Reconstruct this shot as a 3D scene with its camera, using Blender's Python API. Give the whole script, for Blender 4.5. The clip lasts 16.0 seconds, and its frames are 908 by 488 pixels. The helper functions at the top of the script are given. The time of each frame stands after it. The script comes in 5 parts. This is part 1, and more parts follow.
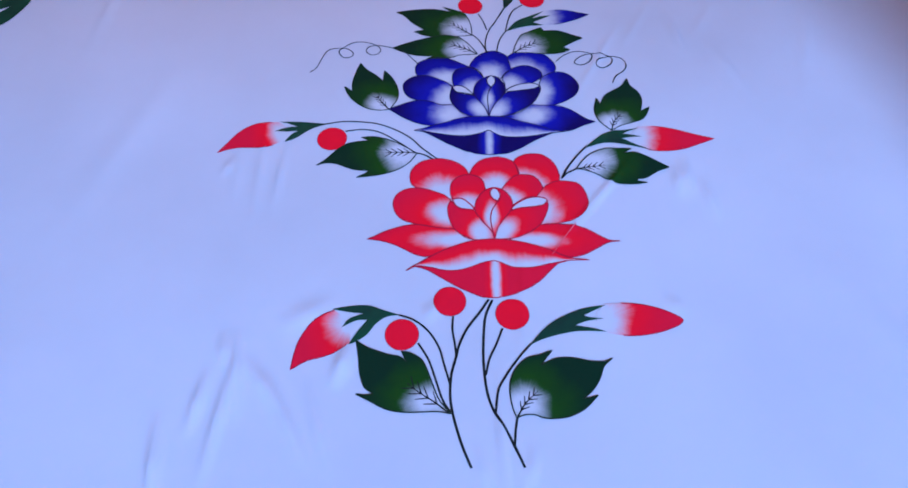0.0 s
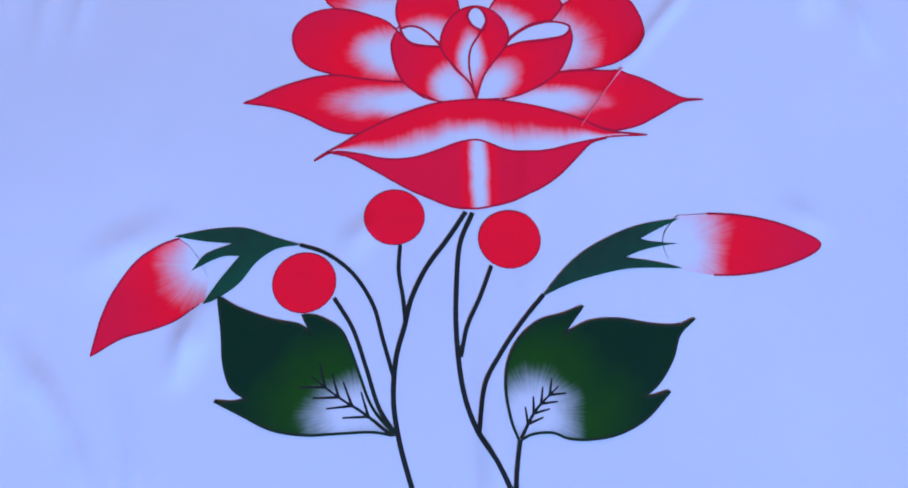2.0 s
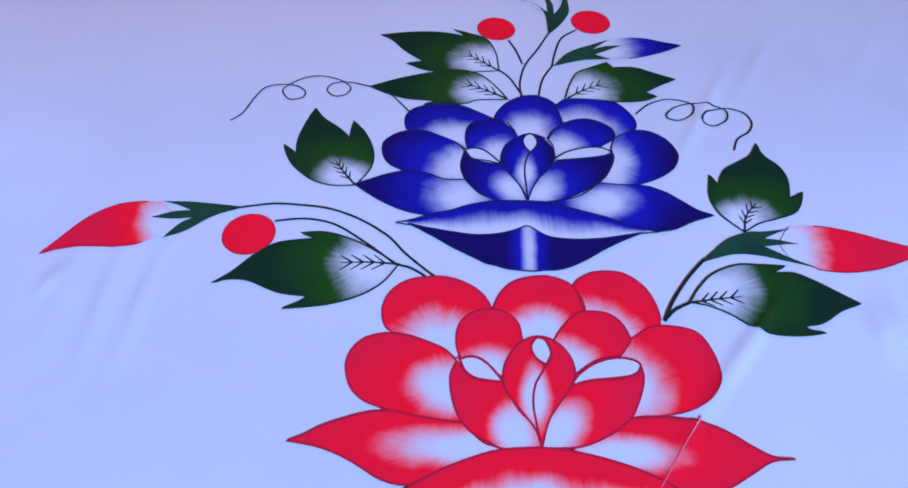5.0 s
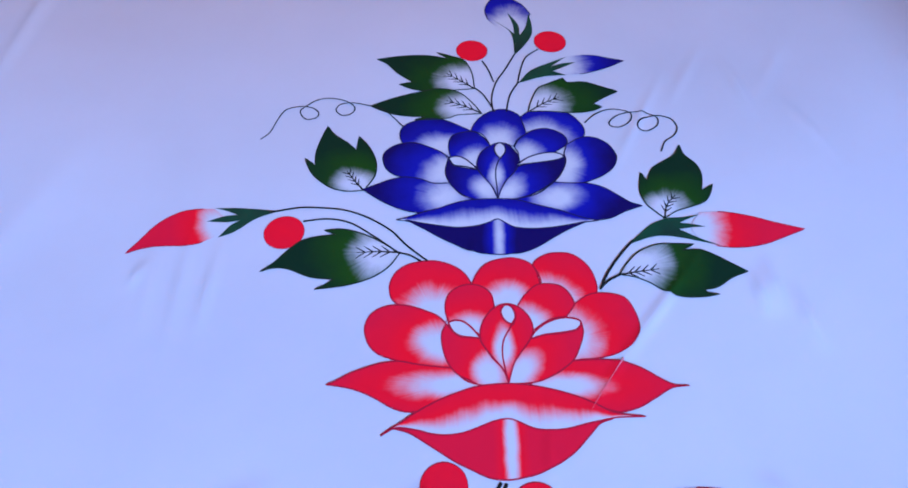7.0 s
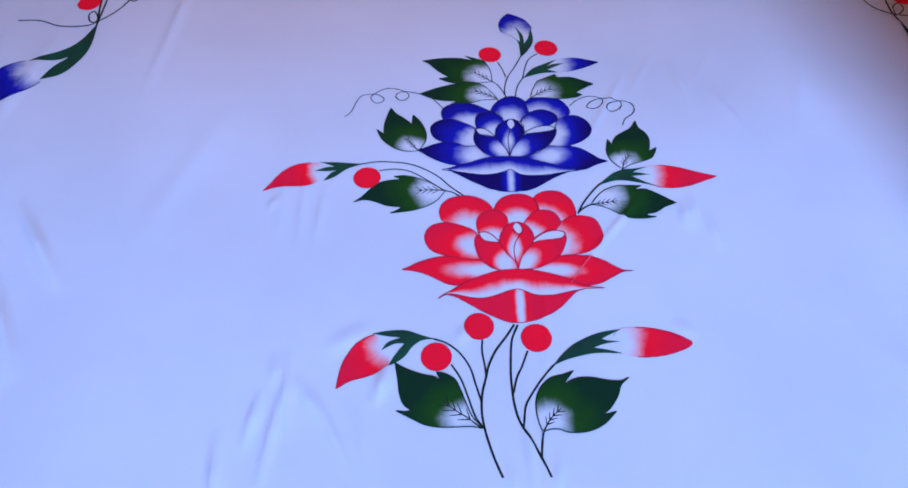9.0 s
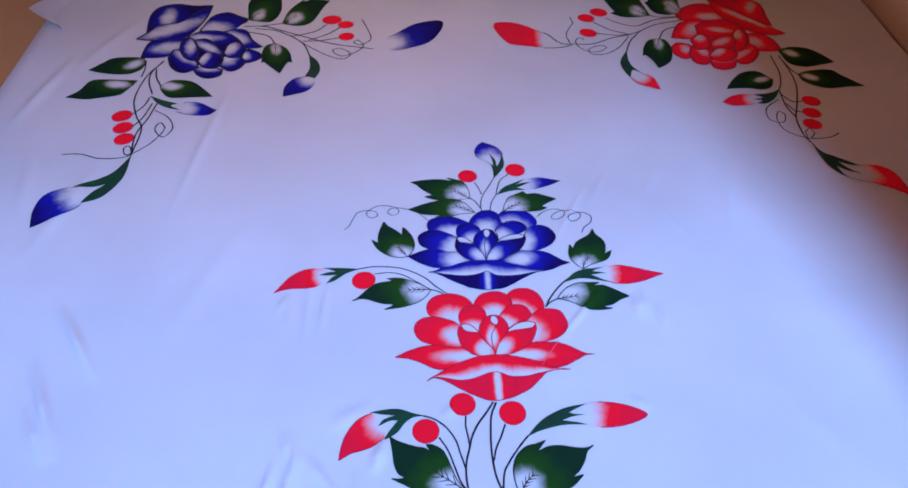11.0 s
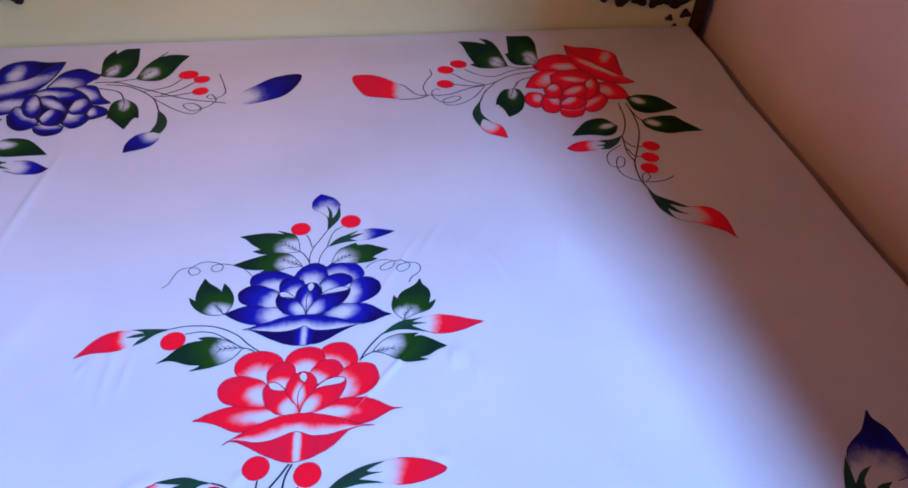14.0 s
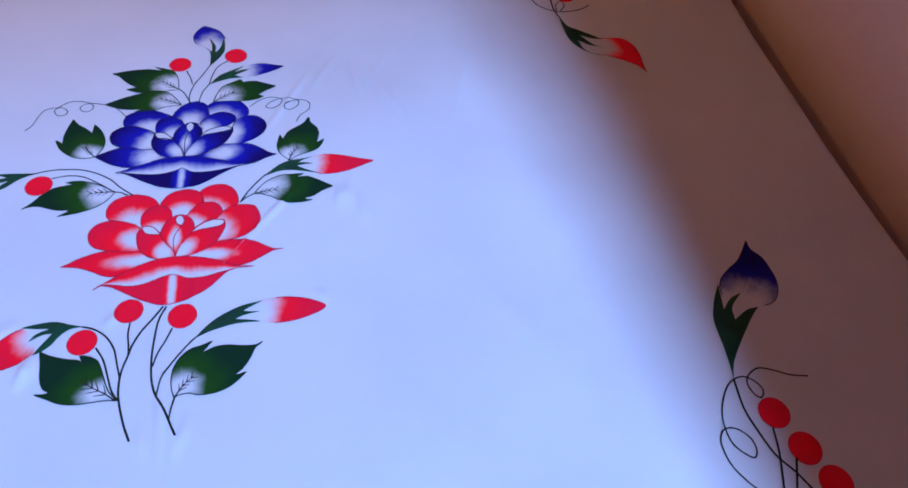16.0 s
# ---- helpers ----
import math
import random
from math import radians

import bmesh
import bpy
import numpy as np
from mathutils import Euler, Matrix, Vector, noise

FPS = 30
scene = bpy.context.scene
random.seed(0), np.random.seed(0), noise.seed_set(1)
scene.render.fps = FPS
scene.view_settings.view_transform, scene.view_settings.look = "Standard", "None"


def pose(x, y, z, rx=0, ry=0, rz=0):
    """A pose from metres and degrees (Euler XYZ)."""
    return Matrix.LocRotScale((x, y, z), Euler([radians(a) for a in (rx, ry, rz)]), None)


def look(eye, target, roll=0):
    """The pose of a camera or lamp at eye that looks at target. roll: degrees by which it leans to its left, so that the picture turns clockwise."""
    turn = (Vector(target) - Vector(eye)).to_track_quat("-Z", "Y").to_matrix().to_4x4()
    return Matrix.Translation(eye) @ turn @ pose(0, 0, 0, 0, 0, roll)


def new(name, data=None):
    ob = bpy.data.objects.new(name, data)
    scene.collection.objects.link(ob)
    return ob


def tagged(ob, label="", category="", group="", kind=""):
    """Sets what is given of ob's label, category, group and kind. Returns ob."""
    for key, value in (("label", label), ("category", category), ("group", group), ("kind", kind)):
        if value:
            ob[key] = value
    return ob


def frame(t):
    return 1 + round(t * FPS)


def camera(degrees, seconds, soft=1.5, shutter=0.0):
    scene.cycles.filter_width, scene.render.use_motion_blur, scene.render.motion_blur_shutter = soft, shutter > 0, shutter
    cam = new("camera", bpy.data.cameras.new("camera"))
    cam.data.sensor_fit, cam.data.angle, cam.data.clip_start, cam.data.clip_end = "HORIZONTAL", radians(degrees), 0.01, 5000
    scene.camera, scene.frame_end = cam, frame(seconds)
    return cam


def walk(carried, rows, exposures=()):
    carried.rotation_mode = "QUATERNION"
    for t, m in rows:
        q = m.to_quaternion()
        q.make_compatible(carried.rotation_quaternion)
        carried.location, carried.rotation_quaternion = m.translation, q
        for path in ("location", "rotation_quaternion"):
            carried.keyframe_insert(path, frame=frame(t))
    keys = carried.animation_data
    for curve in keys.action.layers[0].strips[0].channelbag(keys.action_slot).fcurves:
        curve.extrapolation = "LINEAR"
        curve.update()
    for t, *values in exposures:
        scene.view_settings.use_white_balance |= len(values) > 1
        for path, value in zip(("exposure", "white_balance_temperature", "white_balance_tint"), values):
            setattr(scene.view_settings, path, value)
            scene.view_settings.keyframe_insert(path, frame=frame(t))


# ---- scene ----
cam = camera(68.2, 16.0, soft=1.7)
PATH = [
    (0, (-0.076, -0.357, 1.115), (0.034, 0.707, -0.574), 2.2),
    (0.5, (-0.073, -0.331, 1.057), (0.051, 0.686, -0.661), 2.8),
    (1, (-0.063, -0.288, 0.971), (0.071, 0.639, -0.796), 3.7),
    (1.5, (-0.051, -0.244, 0.905), (0.068, 0.57, -0.918), 3.4),
    (2, (-0.038, -0.206, 0.866), (0.077, 0.522, -0.993), 3.9),
    (2.5, (-0.057, -0.157, 0.841), (0.081, 0.633, -0.991), 6.0),
    (3, (-0.048, -0.142, 0.835), (0.089, 0.771, -0.939), 4.8),
    (3.5, (-0.048, -0.135, 0.839), (0.105, 0.868, -0.885), 4.9),
    (4, (-0.055, -0.131, 0.849), (0.067, 0.909, -0.855), 4.0),
    (4.5, (-0.063, -0.126, 0.861), (0.026, 0.994, -0.794), 3.2),
    (5, (-0.056, -0.123, 0.876), (0.036, 1.111, -0.695), 2.5),
    (5.2, (-0.054, -0.121, 0.877), (0.054, 1.136, -0.675), 2.8),
    (7.5, (-0.06, -0.22, 1.044), (0.046, 0.883, -0.621), 1.6),
    (8, (-0.077, -0.265, 1.098), (0.036, 0.816, -0.581), 2.1),
    (10.3, (-0.119, -0.488, 1.243), (-0.008, 0.841, -0.248), 0.9),
    (10.5, (-0.115, -0.488, 1.253), (0.005, 0.874, -0.206), 0.8),
    (11, (-0.115, -0.49, 1.252), (0.055, 0.912, -0.165), 1.6),
    (11.5, (-0.11, -0.492, 1.255), (0.055, 0.943, -0.129), 1.1),
    (12, (-0.106, -0.495, 1.252), (0.054, 0.97, -0.1), 0.8),
    (12.5, (-0.098, -0.503, 1.258), (0.08, 0.982, -0.07), 0.8),
    (13, (-0.044, -0.507, 1.257), (0.221, 0.974, -0.061), 3.1),
    (13.5, (0.018, -0.509, 1.259), (0.311, 0.972, -0.053), 3.6),
    (14, (0.072, -0.504, 1.258), (0.398, 0.97, -0.054), 3.4),
    (14.5, (0.105, -0.498, 1.253), (0.45, 0.951, -0.081), 4.0),
    (15, (0.122, -0.502, 1.246), (0.538, 0.859, -0.16), 5.9),
    (15.5, (0.139, -0.509, 1.243), (0.52, 0.746, -0.267), 6.1),
    (16, (0.172, -0.514, 1.231), (0.562, 0.612, -0.376), 7.4),
]
# exposure and white balance: outside daylight reads blue, the added warm fill amber
walk(cam, [(t, look(eye, target, roll)) for t, eye, target, roll in PATH],
     [(0, -0.33, 5200, 9), (2, -0.3, 5200, 9), (3.5, -0.12, 5200, 9), (8, -0.2, 5200, 9), (10.3, -0.22, 5200, 9), (11.2, -0.12, 5200, 9), (12.5, -0.01, 5200, 9), (14.5, -0.02, 5200, 9), (16, -0.2, 5200, 9)])

# ---- light ----
sky = bpy.data.worlds.new("sky")
scene.world = sky
sky.use_nodes = True
sky_tex = sky.node_tree.nodes.new("ShaderNodeTexSky")
sky_tex.sky_type, sky_tex.sun_disc = "NISHITA", False
sky_tex.sun_elevation, sky_tex.sun_rotation = radians(39), radians(169)
sky.node_tree.links.new(sky_tex.outputs[0], sky.node_tree.nodes["Background"].inputs[0])
sky.node_tree.nodes["Background"].inputs[1].default_value = 0.022

# area lamp added outside the foot opening, standing in for unseen daylight
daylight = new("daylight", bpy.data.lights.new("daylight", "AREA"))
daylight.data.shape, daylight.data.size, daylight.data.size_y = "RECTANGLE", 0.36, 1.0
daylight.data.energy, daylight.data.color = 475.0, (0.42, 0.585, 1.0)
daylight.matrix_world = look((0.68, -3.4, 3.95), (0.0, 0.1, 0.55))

# unseen warm fill, added to brighten the shaded sheet and wall
warm_fill = new("warm_fill", bpy.data.lights.new("warm_fill", "POINT"))
warm_fill.data.energy, warm_fill.data.shadow_soft_size, warm_fill.data.color = 7.4, 0.05, (1.0, 0.41, 0.10)
warm_fill.location = (-0.2, 0.75, 1.33)

BED_Z = 0.55                      # height of the mattress top


# ---- materials ----
def material(name, colour, rough=0.8, metal=0.0):
    m = bpy.data.materials.new(name)
    m.use_nodes = True
    b = m.node_tree.nodes["Principled BSDF"]
    b.inputs["Base Color"].default_value = (*colour, 1)
    b.inputs["Roughness"].default_value, b.inputs["Metallic"].default_value = rough, metal
    b.inputs["Specular IOR Level"].default_value = 0.25
    return m, m.node_tree.nodes, m.node_tree.links, b


def mottled(name, dark, light, scale, rough=0.8, bump=0.1, fine=400.0, stretch=(1, 1, 1)):
    """A surface that drifts between two tones, with a fine relief."""
    m, n, l, b = material(name, light, rough)
    co, mp = n.new("ShaderNodeTexCoord"), n.new("ShaderNodeMapping")
    mp.inputs["Scale"].default_value = stretch
    l.new(co.outputs["Object"], mp.inputs["Vector"])
    big, small = n.new("ShaderNodeTexNoise"), n.new("ShaderNodeTexNoise")
    big.inputs["Scale"].default_value, big.inputs["Detail"].default_value = scale, 6
    small.inputs["Scale"].default_value, small.inputs["Detail"].default_value = fine, 3
    ramp = n.new("ShaderNodeValToRGB")
    ramp.color_ramp.elements[0].color, ramp.color_ramp.elements[1].color = (*dark, 1), (*light, 1)
    ramp.color_ramp.elements[0].position, ramp.color_ramp.elements[1].position = 0.3, 0.7
    bp = n.new("ShaderNodeBump")
    bp.inputs["Strength"].default_value, bp.inputs["Distance"].default_value = bump, 0.002
    l.new(mp.outputs[0], big.inputs["Vector"]), l.new(mp.outputs[0], small.inputs["Vector"])
    l.new(big.outputs["Fac"], ramp.inputs[0]), l.new(ramp.outputs[0], b.inputs["Base Color"])
    l.new(small.outputs["Fac"], bp.inputs["Height"]), l.new(bp.outputs[0], b.inputs["Normal"])
    return m


def weave(n, l, b, amount=0.12):
    """The thread relief of the cotton, shared by cloth and paint."""
    co, wa, wb, mx, bp = (n.new("ShaderNodeTexCoord"), n.new("ShaderNodeTexWave"), n.new("ShaderNodeTexWave"),
                          n.new("ShaderNodeMath"), n.new("ShaderNodeBump"))
    wb.bands_direction = "Y"
    for w in (wa, wb):
        w.inputs["Scale"].default_value, w.inputs["Distortion"].default_value = 380, 1.5
        l.new(co.outputs["Object"], w.inputs["Vector"])
    mx.operation = "MAXIMUM"
    l.new(wa.outputs["Fac"], mx.inputs[0]), l.new(wb.outputs["Fac"], mx.inputs[1])
    bp.inputs["Strength"].default_value, bp.inputs["Distance"].default_value = amount, 0.0004
    l.new(mx.outputs[0], bp.inputs["Height"]), l.new(bp.outputs[0], b.inputs["Normal"])


COTTON = (0.62, 0.62, 0.66)


def cotton_tone(n, l):
    """White cotton, faintly uneven, as a colour socket."""
    co, no, ramp = n.new("ShaderNodeTexCoord"), n.new("ShaderNodeTexNoise"), n.new("ShaderNodeValToRGB")
    no.inputs["Scale"].default_value, no.inputs["Detail"].default_value = 5, 7
    ramp.color_ramp.elements[0].color = (*[c * 0.93 for c in COTTON], 1)
    ramp.color_ramp.elements[1].color = (*[min(1, c * 1.04) for c in COTTON], 1)
    ramp.color_ramp.elements[0].position, ramp.color_ramp.elements[1].position = 0.3, 0.7
    l.new(co.outputs["Object"], no.inputs["Vector"]), l.new(no.outputs["Fac"], ramp.inputs[0])
    return ramp.outputs[0]


def cotton():
    m, n, l, b = material("white cotton", COTTON, 0.85)
    l.new(cotton_tone(n, l), b.inputs["Base Color"])
    b.inputs["Sheen Weight"].default_value = 0.1
    weave(n, l, b)
    return m


def fabric_paint(name, colour, deep):
    """Fabric paint brushed out into bare cotton: the map "fade" is 0 at the bare spot's middle and 1 at its rim; "wash" keeps a tint there."""
    m, n, l, b = material(name, colour, 0.8)
    b.inputs["Specular IOR Level"].default_value = 0.08
    uv, size, norm, big, add, streak, sub, ramp = (n.new("ShaderNodeUVMap"), n.new("ShaderNodeVectorMath"), n.new("ShaderNodeVectorMath"),
                                                   n.new("ShaderNodeVectorMath"), n.new("ShaderNodeMath"), n.new("ShaderNodeTexNoise"),
                                                   n.new("ShaderNodeMath"), n.new("ShaderNodeMapRange"))
    uv.uv_map = "fade"
    size.operation, norm.operation, big.operation = "LENGTH", "NORMALIZE", "MULTIPLY_ADD"
    wash, up, both = n.new("ShaderNodeUVMap"), n.new("ShaderNodeVectorMath"), n.new("ShaderNodeVectorMath")
    wash.uv_map, up.operation, both.operation = "wash", "CROSS_PRODUCT", "ADD"
    up.inputs[1].default_value = (0, 1, 0)
    l.new(wash.outputs[0], up.inputs[0])
    l.new(uv.outputs[0], both.inputs[0]), l.new(up.outputs[0], both.inputs[1])
    l.new(both.outputs[0], size.inputs[0]), l.new(uv.outputs[0], norm.inputs[0])
    big.inputs[1].default_value, big.inputs[2].default_value = (13, 13, 13), (3, 5, 7)
    l.new(norm.outputs[0], big.inputs[0])
    info, shift = n.new("ShaderNodeObjectInfo"), n.new("ShaderNodeVectorMath")
    shift.operation = "ADD"
    l.new(big.outputs[0], shift.inputs[0]), l.new(info.outputs["Random"], shift.inputs[1])
    streak.inputs["Scale"].default_value, streak.inputs["Detail"].default_value = 1.5, 3
    l.new(shift.outputs[0], streak.inputs["Vector"])
    sub.operation, sub.inputs[1].default_value, sub.inputs[2].default_value = "MULTIPLY_ADD", 0.28, -0.14
    l.new(streak.outputs["Fac"], sub.inputs[0])
    add.operation = "ADD"
    dab, rough_edge = n.new("ShaderNodeTexNoise"), n.new("ShaderNodeMath")
    dab.inputs["Scale"].default_value, dab.inputs["Detail"].default_value = 48, 5
    dab_co = n.new("ShaderNodeTexCoord")
    l.new(dab_co.outputs["Object"], dab.inputs["Vector"])
    rough_edge.operation, rough_edge.inputs[1].default_value = "MULTIPLY_ADD", 0.85
    l.new(dab.outputs["Fac"], rough_edge.inputs[0]), l.new(size.outputs["Value"], rough_edge.inputs[2])
    l.new(rough_edge.outputs[0], add.inputs[0]), l.new(sub.outputs[0], add.inputs[1])
    ramp.interpolation_type = "SMOOTHSTEP"
    ramp.inputs["From Min"].default_value, ramp.inputs["From Max"].default_value = 0.80, 1.88
    l.new(add.outputs[0], ramp.inputs["Value"])
    co, patch, tone, mix = n.new("ShaderNodeTexCoord"), n.new("ShaderNodeTexNoise"), n.new("ShaderNodeMix"), n.new("ShaderNodeMix")
    patch.inputs["Scale"].default_value, patch.inputs["Detail"].default_value = 34, 5
    l.new(co.outputs["Object"], patch.inputs["Vector"])
    tone.data_type = mix.data_type = "RGBA"
    tone.inputs["A"].default_value, tone.inputs["B"].default_value = (*deep, 1), (*colour, 1)
    # a first thin coat glows near the bare spot, a second darker one was laid along the rim
    coat, spread = n.new("ShaderNodeMath"), n.new("ShaderNodeMapRange")
    coat.operation, coat.inputs[1].default_value = "MULTIPLY_ADD", 1.9
    l.new(patch.outputs["Fac"], coat.inputs[0]), l.new(size.outputs["Value"], coat.inputs[2])
    spread.inputs["From Min"].default_value, spread.inputs["From Max"].default_value = 2.1, 3.8
    spread.inputs["To Min"].default_value, spread.inputs["To Max"].default_value = 1.0, 0.0
    l.new(coat.outputs[0], spread.inputs["Value"]), l.new(spread.outputs[0], tone.inputs["Factor"])
    l.new(ramp.outputs[0], mix.inputs["Factor"])
    l.new(cotton_tone(n, l), mix.inputs["A"]), l.new(tone.outputs["Result"], mix.inputs["B"])
    l.new(mix.outputs["Result"], b.inputs["Base Color"])
    weave(n, l, b)
    return m


CLOTH = cotton()
RED = (fabric_paint("red fabric paint", (0.93, 0.003, 0.020), (0.76, 0.007, 0.036)), material("dark red line", (0.42, 0.004, 0.028), 0.75)[0])
BLUE = (fabric_paint("blue fabric paint", (0.014, 0.012, 0.32), (0.009, 0.004, 0.085)), material("navy line", (0.007, 0.006, 0.045), 0.75)[0])
GREEN = (fabric_paint("green fabric paint", (0.017, 0.064, 0.005), (0.007, 0.028, 0.012)), material("black green line", (0.008, 0.022, 0.008), 0.75)[0])
CALYX = mottled("dark green calyx paint", (0.008, 0.028, 0.017), (0.010, 0.070, 0.028), 30, 0.75, 0.05, 300)
STEM = material("dark stem paint", (0.011, 0.013, 0.011), 0.75)[0]
PLASTER = mottled("orange peach wall paint", (0.72, 0.27, 0.08), (0.82, 0.34, 0.12), 2.5, 0.7, 0.15, 120)
ROSE_PLASTER = mottled("dusty pink wall paint", (0.80, 0.60, 0.57), (0.88, 0.70, 0.67), 2.5, 0.7, 0.15, 120)
CEILING = mottled("ceiling whitewash", (0.60, 0.44, 0.28), (0.68, 0.50, 0.34), 2, 0.85, 0.1, 90)
FLOOR = mottled("cement floor", (0.10, 0.06, 0.04), (0.17, 0.10, 0.07), 4, 0.5, 0.2, 60)
CREAM = mottled("cream laminate", (0.78, 0.77, 0.37), (0.85, 0.84, 0.45), 3, 0.35, 0.03, 200)
WOOD = mottled("dark brown wood", (0.035, 0.012, 0.007), (0.075, 0.028, 0.014), 9, 0.45, 0.15, 150, (1, 12, 12))
TICKING = mottled("mattress ticking", (0.42, 0.40, 0.36), (0.52, 0.50, 0.46), 6, 0.9, 0.2, 300)
CARVED = material("dark carved trim", (0.02, 0.010, 0.012), 0.5)[0]


# ---- building helpers ----
def part(name, bm, mat, parent=None, label=""):
    me = bpy.data.meshes.new(name)
    bm.to_mesh(me)
    bm.free()
    me.materials.append(mat)
    ob = new(name, me)
    ob.parent = parent
    return tagged(ob, label)


def block(x0, x1, y0, y1, z0, z1, bevel=0.0):
    bm = bmesh.new()
    bmesh.ops.create_cube(bm, size=1, matrix=Matrix.Translation(((x0 + x1) / 2, (y0 + y1) / 2, (z0 + z1) / 2)) @ Matrix.Diagonal((x1 - x0, y1 - y0, z1 - z0, 1)))
    if bevel:
        bmesh.ops.bevel(bm, geom=bm.edges[:], offset=bevel, segments=3, profile=0.5, affect="EDGES")
    return bm


# ---- the room ----
def structure(name, bm, mat, label, category):
    return tagged(part(name, bm, mat), label, category, kind="structure")


structure("floor", block(-2.3, 1.45, -1.17, 1.35, -0.1, 0), FLOOR, "dark brown cement floor beside the bed", "floor")
structure("ceiling", block(-2.3, 1.45, -1.17, 1.35, 2.75, 2.85), CEILING, "plain whitewashed ceiling over the bed", "ceiling")
structure("wall_head", block(-2.3, 1.45, 1.20, 1.32, 0, 2.75), PLASTER, "plain peach painted wall behind the headboard", "wall")
structure("wall_west", block(-2.3, -2.18, -1.05, 1.20, 0, 2.75), PLASTER, "plain orange peach painted wall across the room", "wall")
wall_e = structure("wall_east", block(0, 0.12, -1.25, 1.25, 0, 2.75), ROSE_PLASTER, "plain dusty pink painted wall along the bed", "wall")
wall_e.matrix_world = pose(1.0, 0.0, 0, 0, 0, -4.4)
MASK_EDGE = 0.60                        # edge of the unseen foot wall, set to cast the shadow on the sheet
bm = block(MASK_EDGE, 1.10, -1.17, -1.05, 0, 2.75)
# top and left pieces, added to bound the light on the bed
for box in ((-2.3, MASK_EDGE, -1.17, -1.05, 2.11, 2.75), (-2.3, -1.75, -1.17, -1.05, 0, 2.11)):
    extra = bpy.data.meshes.new("foot_light_mask")
    b2 = block(*box)
    b2.to_mesh(extra)
    b2.free()
    bm.from_mesh(extra)
structure("foot_light_mask", bm, PLASTER, "unseen peach wall with a wide opening, added to shape the daylight", "wall")
structure("ground", block(-40, 40, -60, -1.17, -0.2, -0.1), FLOOR, "bare brown ground outside the foot opening", "ground")

# ---- the bed ----
X0, X1, Y0, Y1 = -0.85, 0.96, -0.92, 1.065     # the mattress seen from above


EDGE_Y, EDGE_X = (-1.0, -0.1, 0.05, 0.25, 0.42, 0.70, 0.92, 1.05), (0.935, 0.944, 0.948, 0.964, 0.979, 1.001, 1.031, 1.042)


def edge_x(y):
    """The sheet's edge by the wall, which runs a little askew to the bed."""
    return np.interp(y, EDGE_Y, EDGE_X)


bed = tagged(new("bed"), "double bed with cream headboard and dark brown wooden frame", "bed")
part("side_rail", block(X0 - 0.02, X0 + 0.015, Y0, Y1, 0.22, 0.36, 0.006), WOOD, bed)
part("side_rail", block(X1 - 0.06, X1 - 0.025, Y0, Y1, 0.22, 0.36, 0.006), WOOD, bed)
part("foot_rail", block(X0 + 0.018, X1 - 0.063, Y0, Y0 + 0.03, 0.22, 0.36, 0.006), WOOD, bed)
part("slat_base", block(X0 + 0.018, X1 - 0.063, Y0 + 0.033, Y1 - 0.003, 0.29, 0.33), WOOD, bed)
for x in (X0, X1 - 0.11):
    for y in (Y0 + 0.035, Y1 - 0.1):
        part("leg", block(x + 0.02, x + 0.08, y, y + 0.06, 0, 0.288, 0.008), WOOD, bed)
headboard = part("headboard", block(-0.844, 1.03, 1.085, 1.12, 0.2, 1.2, 0.004), CREAM, bed, "cream laminate headboard panel")
part("headboard_edge", block(-0.872, -0.8455, 1.0815, 1.125, 0, 1.24, 0.004), WOOD, headboard, "dark brown wooden edge")
part("headboard_edge", block(1.0315, 1.06, 1.075, 1.125, 0, 1.24, 0.006), WOOD, headboard, "dark brown wooden edge")
part("headboard_cap", block(-0.8445, 1.0305, 1.075, 1.125, 1.2015, 1.24, 0.006), WOOD, headboard, "dark brown wooden cap")


def scroll(x, z, size, turn, near=0.0):
    """One dark leaf of the carved corner trim, standing 3 mm off the panel."""
    bm = bmesh.new()
    ring = []
    for i in range(16):
        a = i / 16 * math.tau
        r = size * (1 + 0.28 * math.cos(3 * a + turn))
        ring.append(bm.verts.new((x + r * math.cos(a), 1.0835 - near, z + 0.8 * r * math.sin(a))))
    face = bm.faces.new(ring)
    top = bmesh.ops.extrude_face_region(bm, geom=[face])
    for v in top["geom"]:
        if isinstance(v, bmesh.types.BMVert):
            v.co.y -= 0.003
    bmesh.ops.recalc_face_normals(bm, faces=bm.faces[:])
    part("carved_leaf", bm, CARVED, headboard, "dark carved corner leaf")


for k in range(19):
    a = k / 18
    scroll(1.005 - 0.27 * a, 0.634 + 0.022 * math.sin(k * 1.9) + 0.03 * a, 0.025 + 0.006 * math.sin(k * 2.7), k, 0.0003 * k)
    scroll(-0.82 + 0.27 * a, 0.664 + 0.022 * math.sin(k * 1.9) + 0.03 * a, 0.025 + 0.006 * math.sin(k * 2.7), k, 0.0003 * k)
scroll(1.008, 0.585, 0.014, 1.0)
scroll(0.965, 0.575, 0.010, 2.0)
scroll(0.985, 0.553, 0.007, 2.0)

mattress = tagged(part("mattress", block(X0 + 0.012, X1 - 0.065, Y0 + 0.035, Y1 - 0.012, 0.331, BED_Z - 0.012, 0.03), TICKING), "thick cotton mattress under the sheet", "mattress")

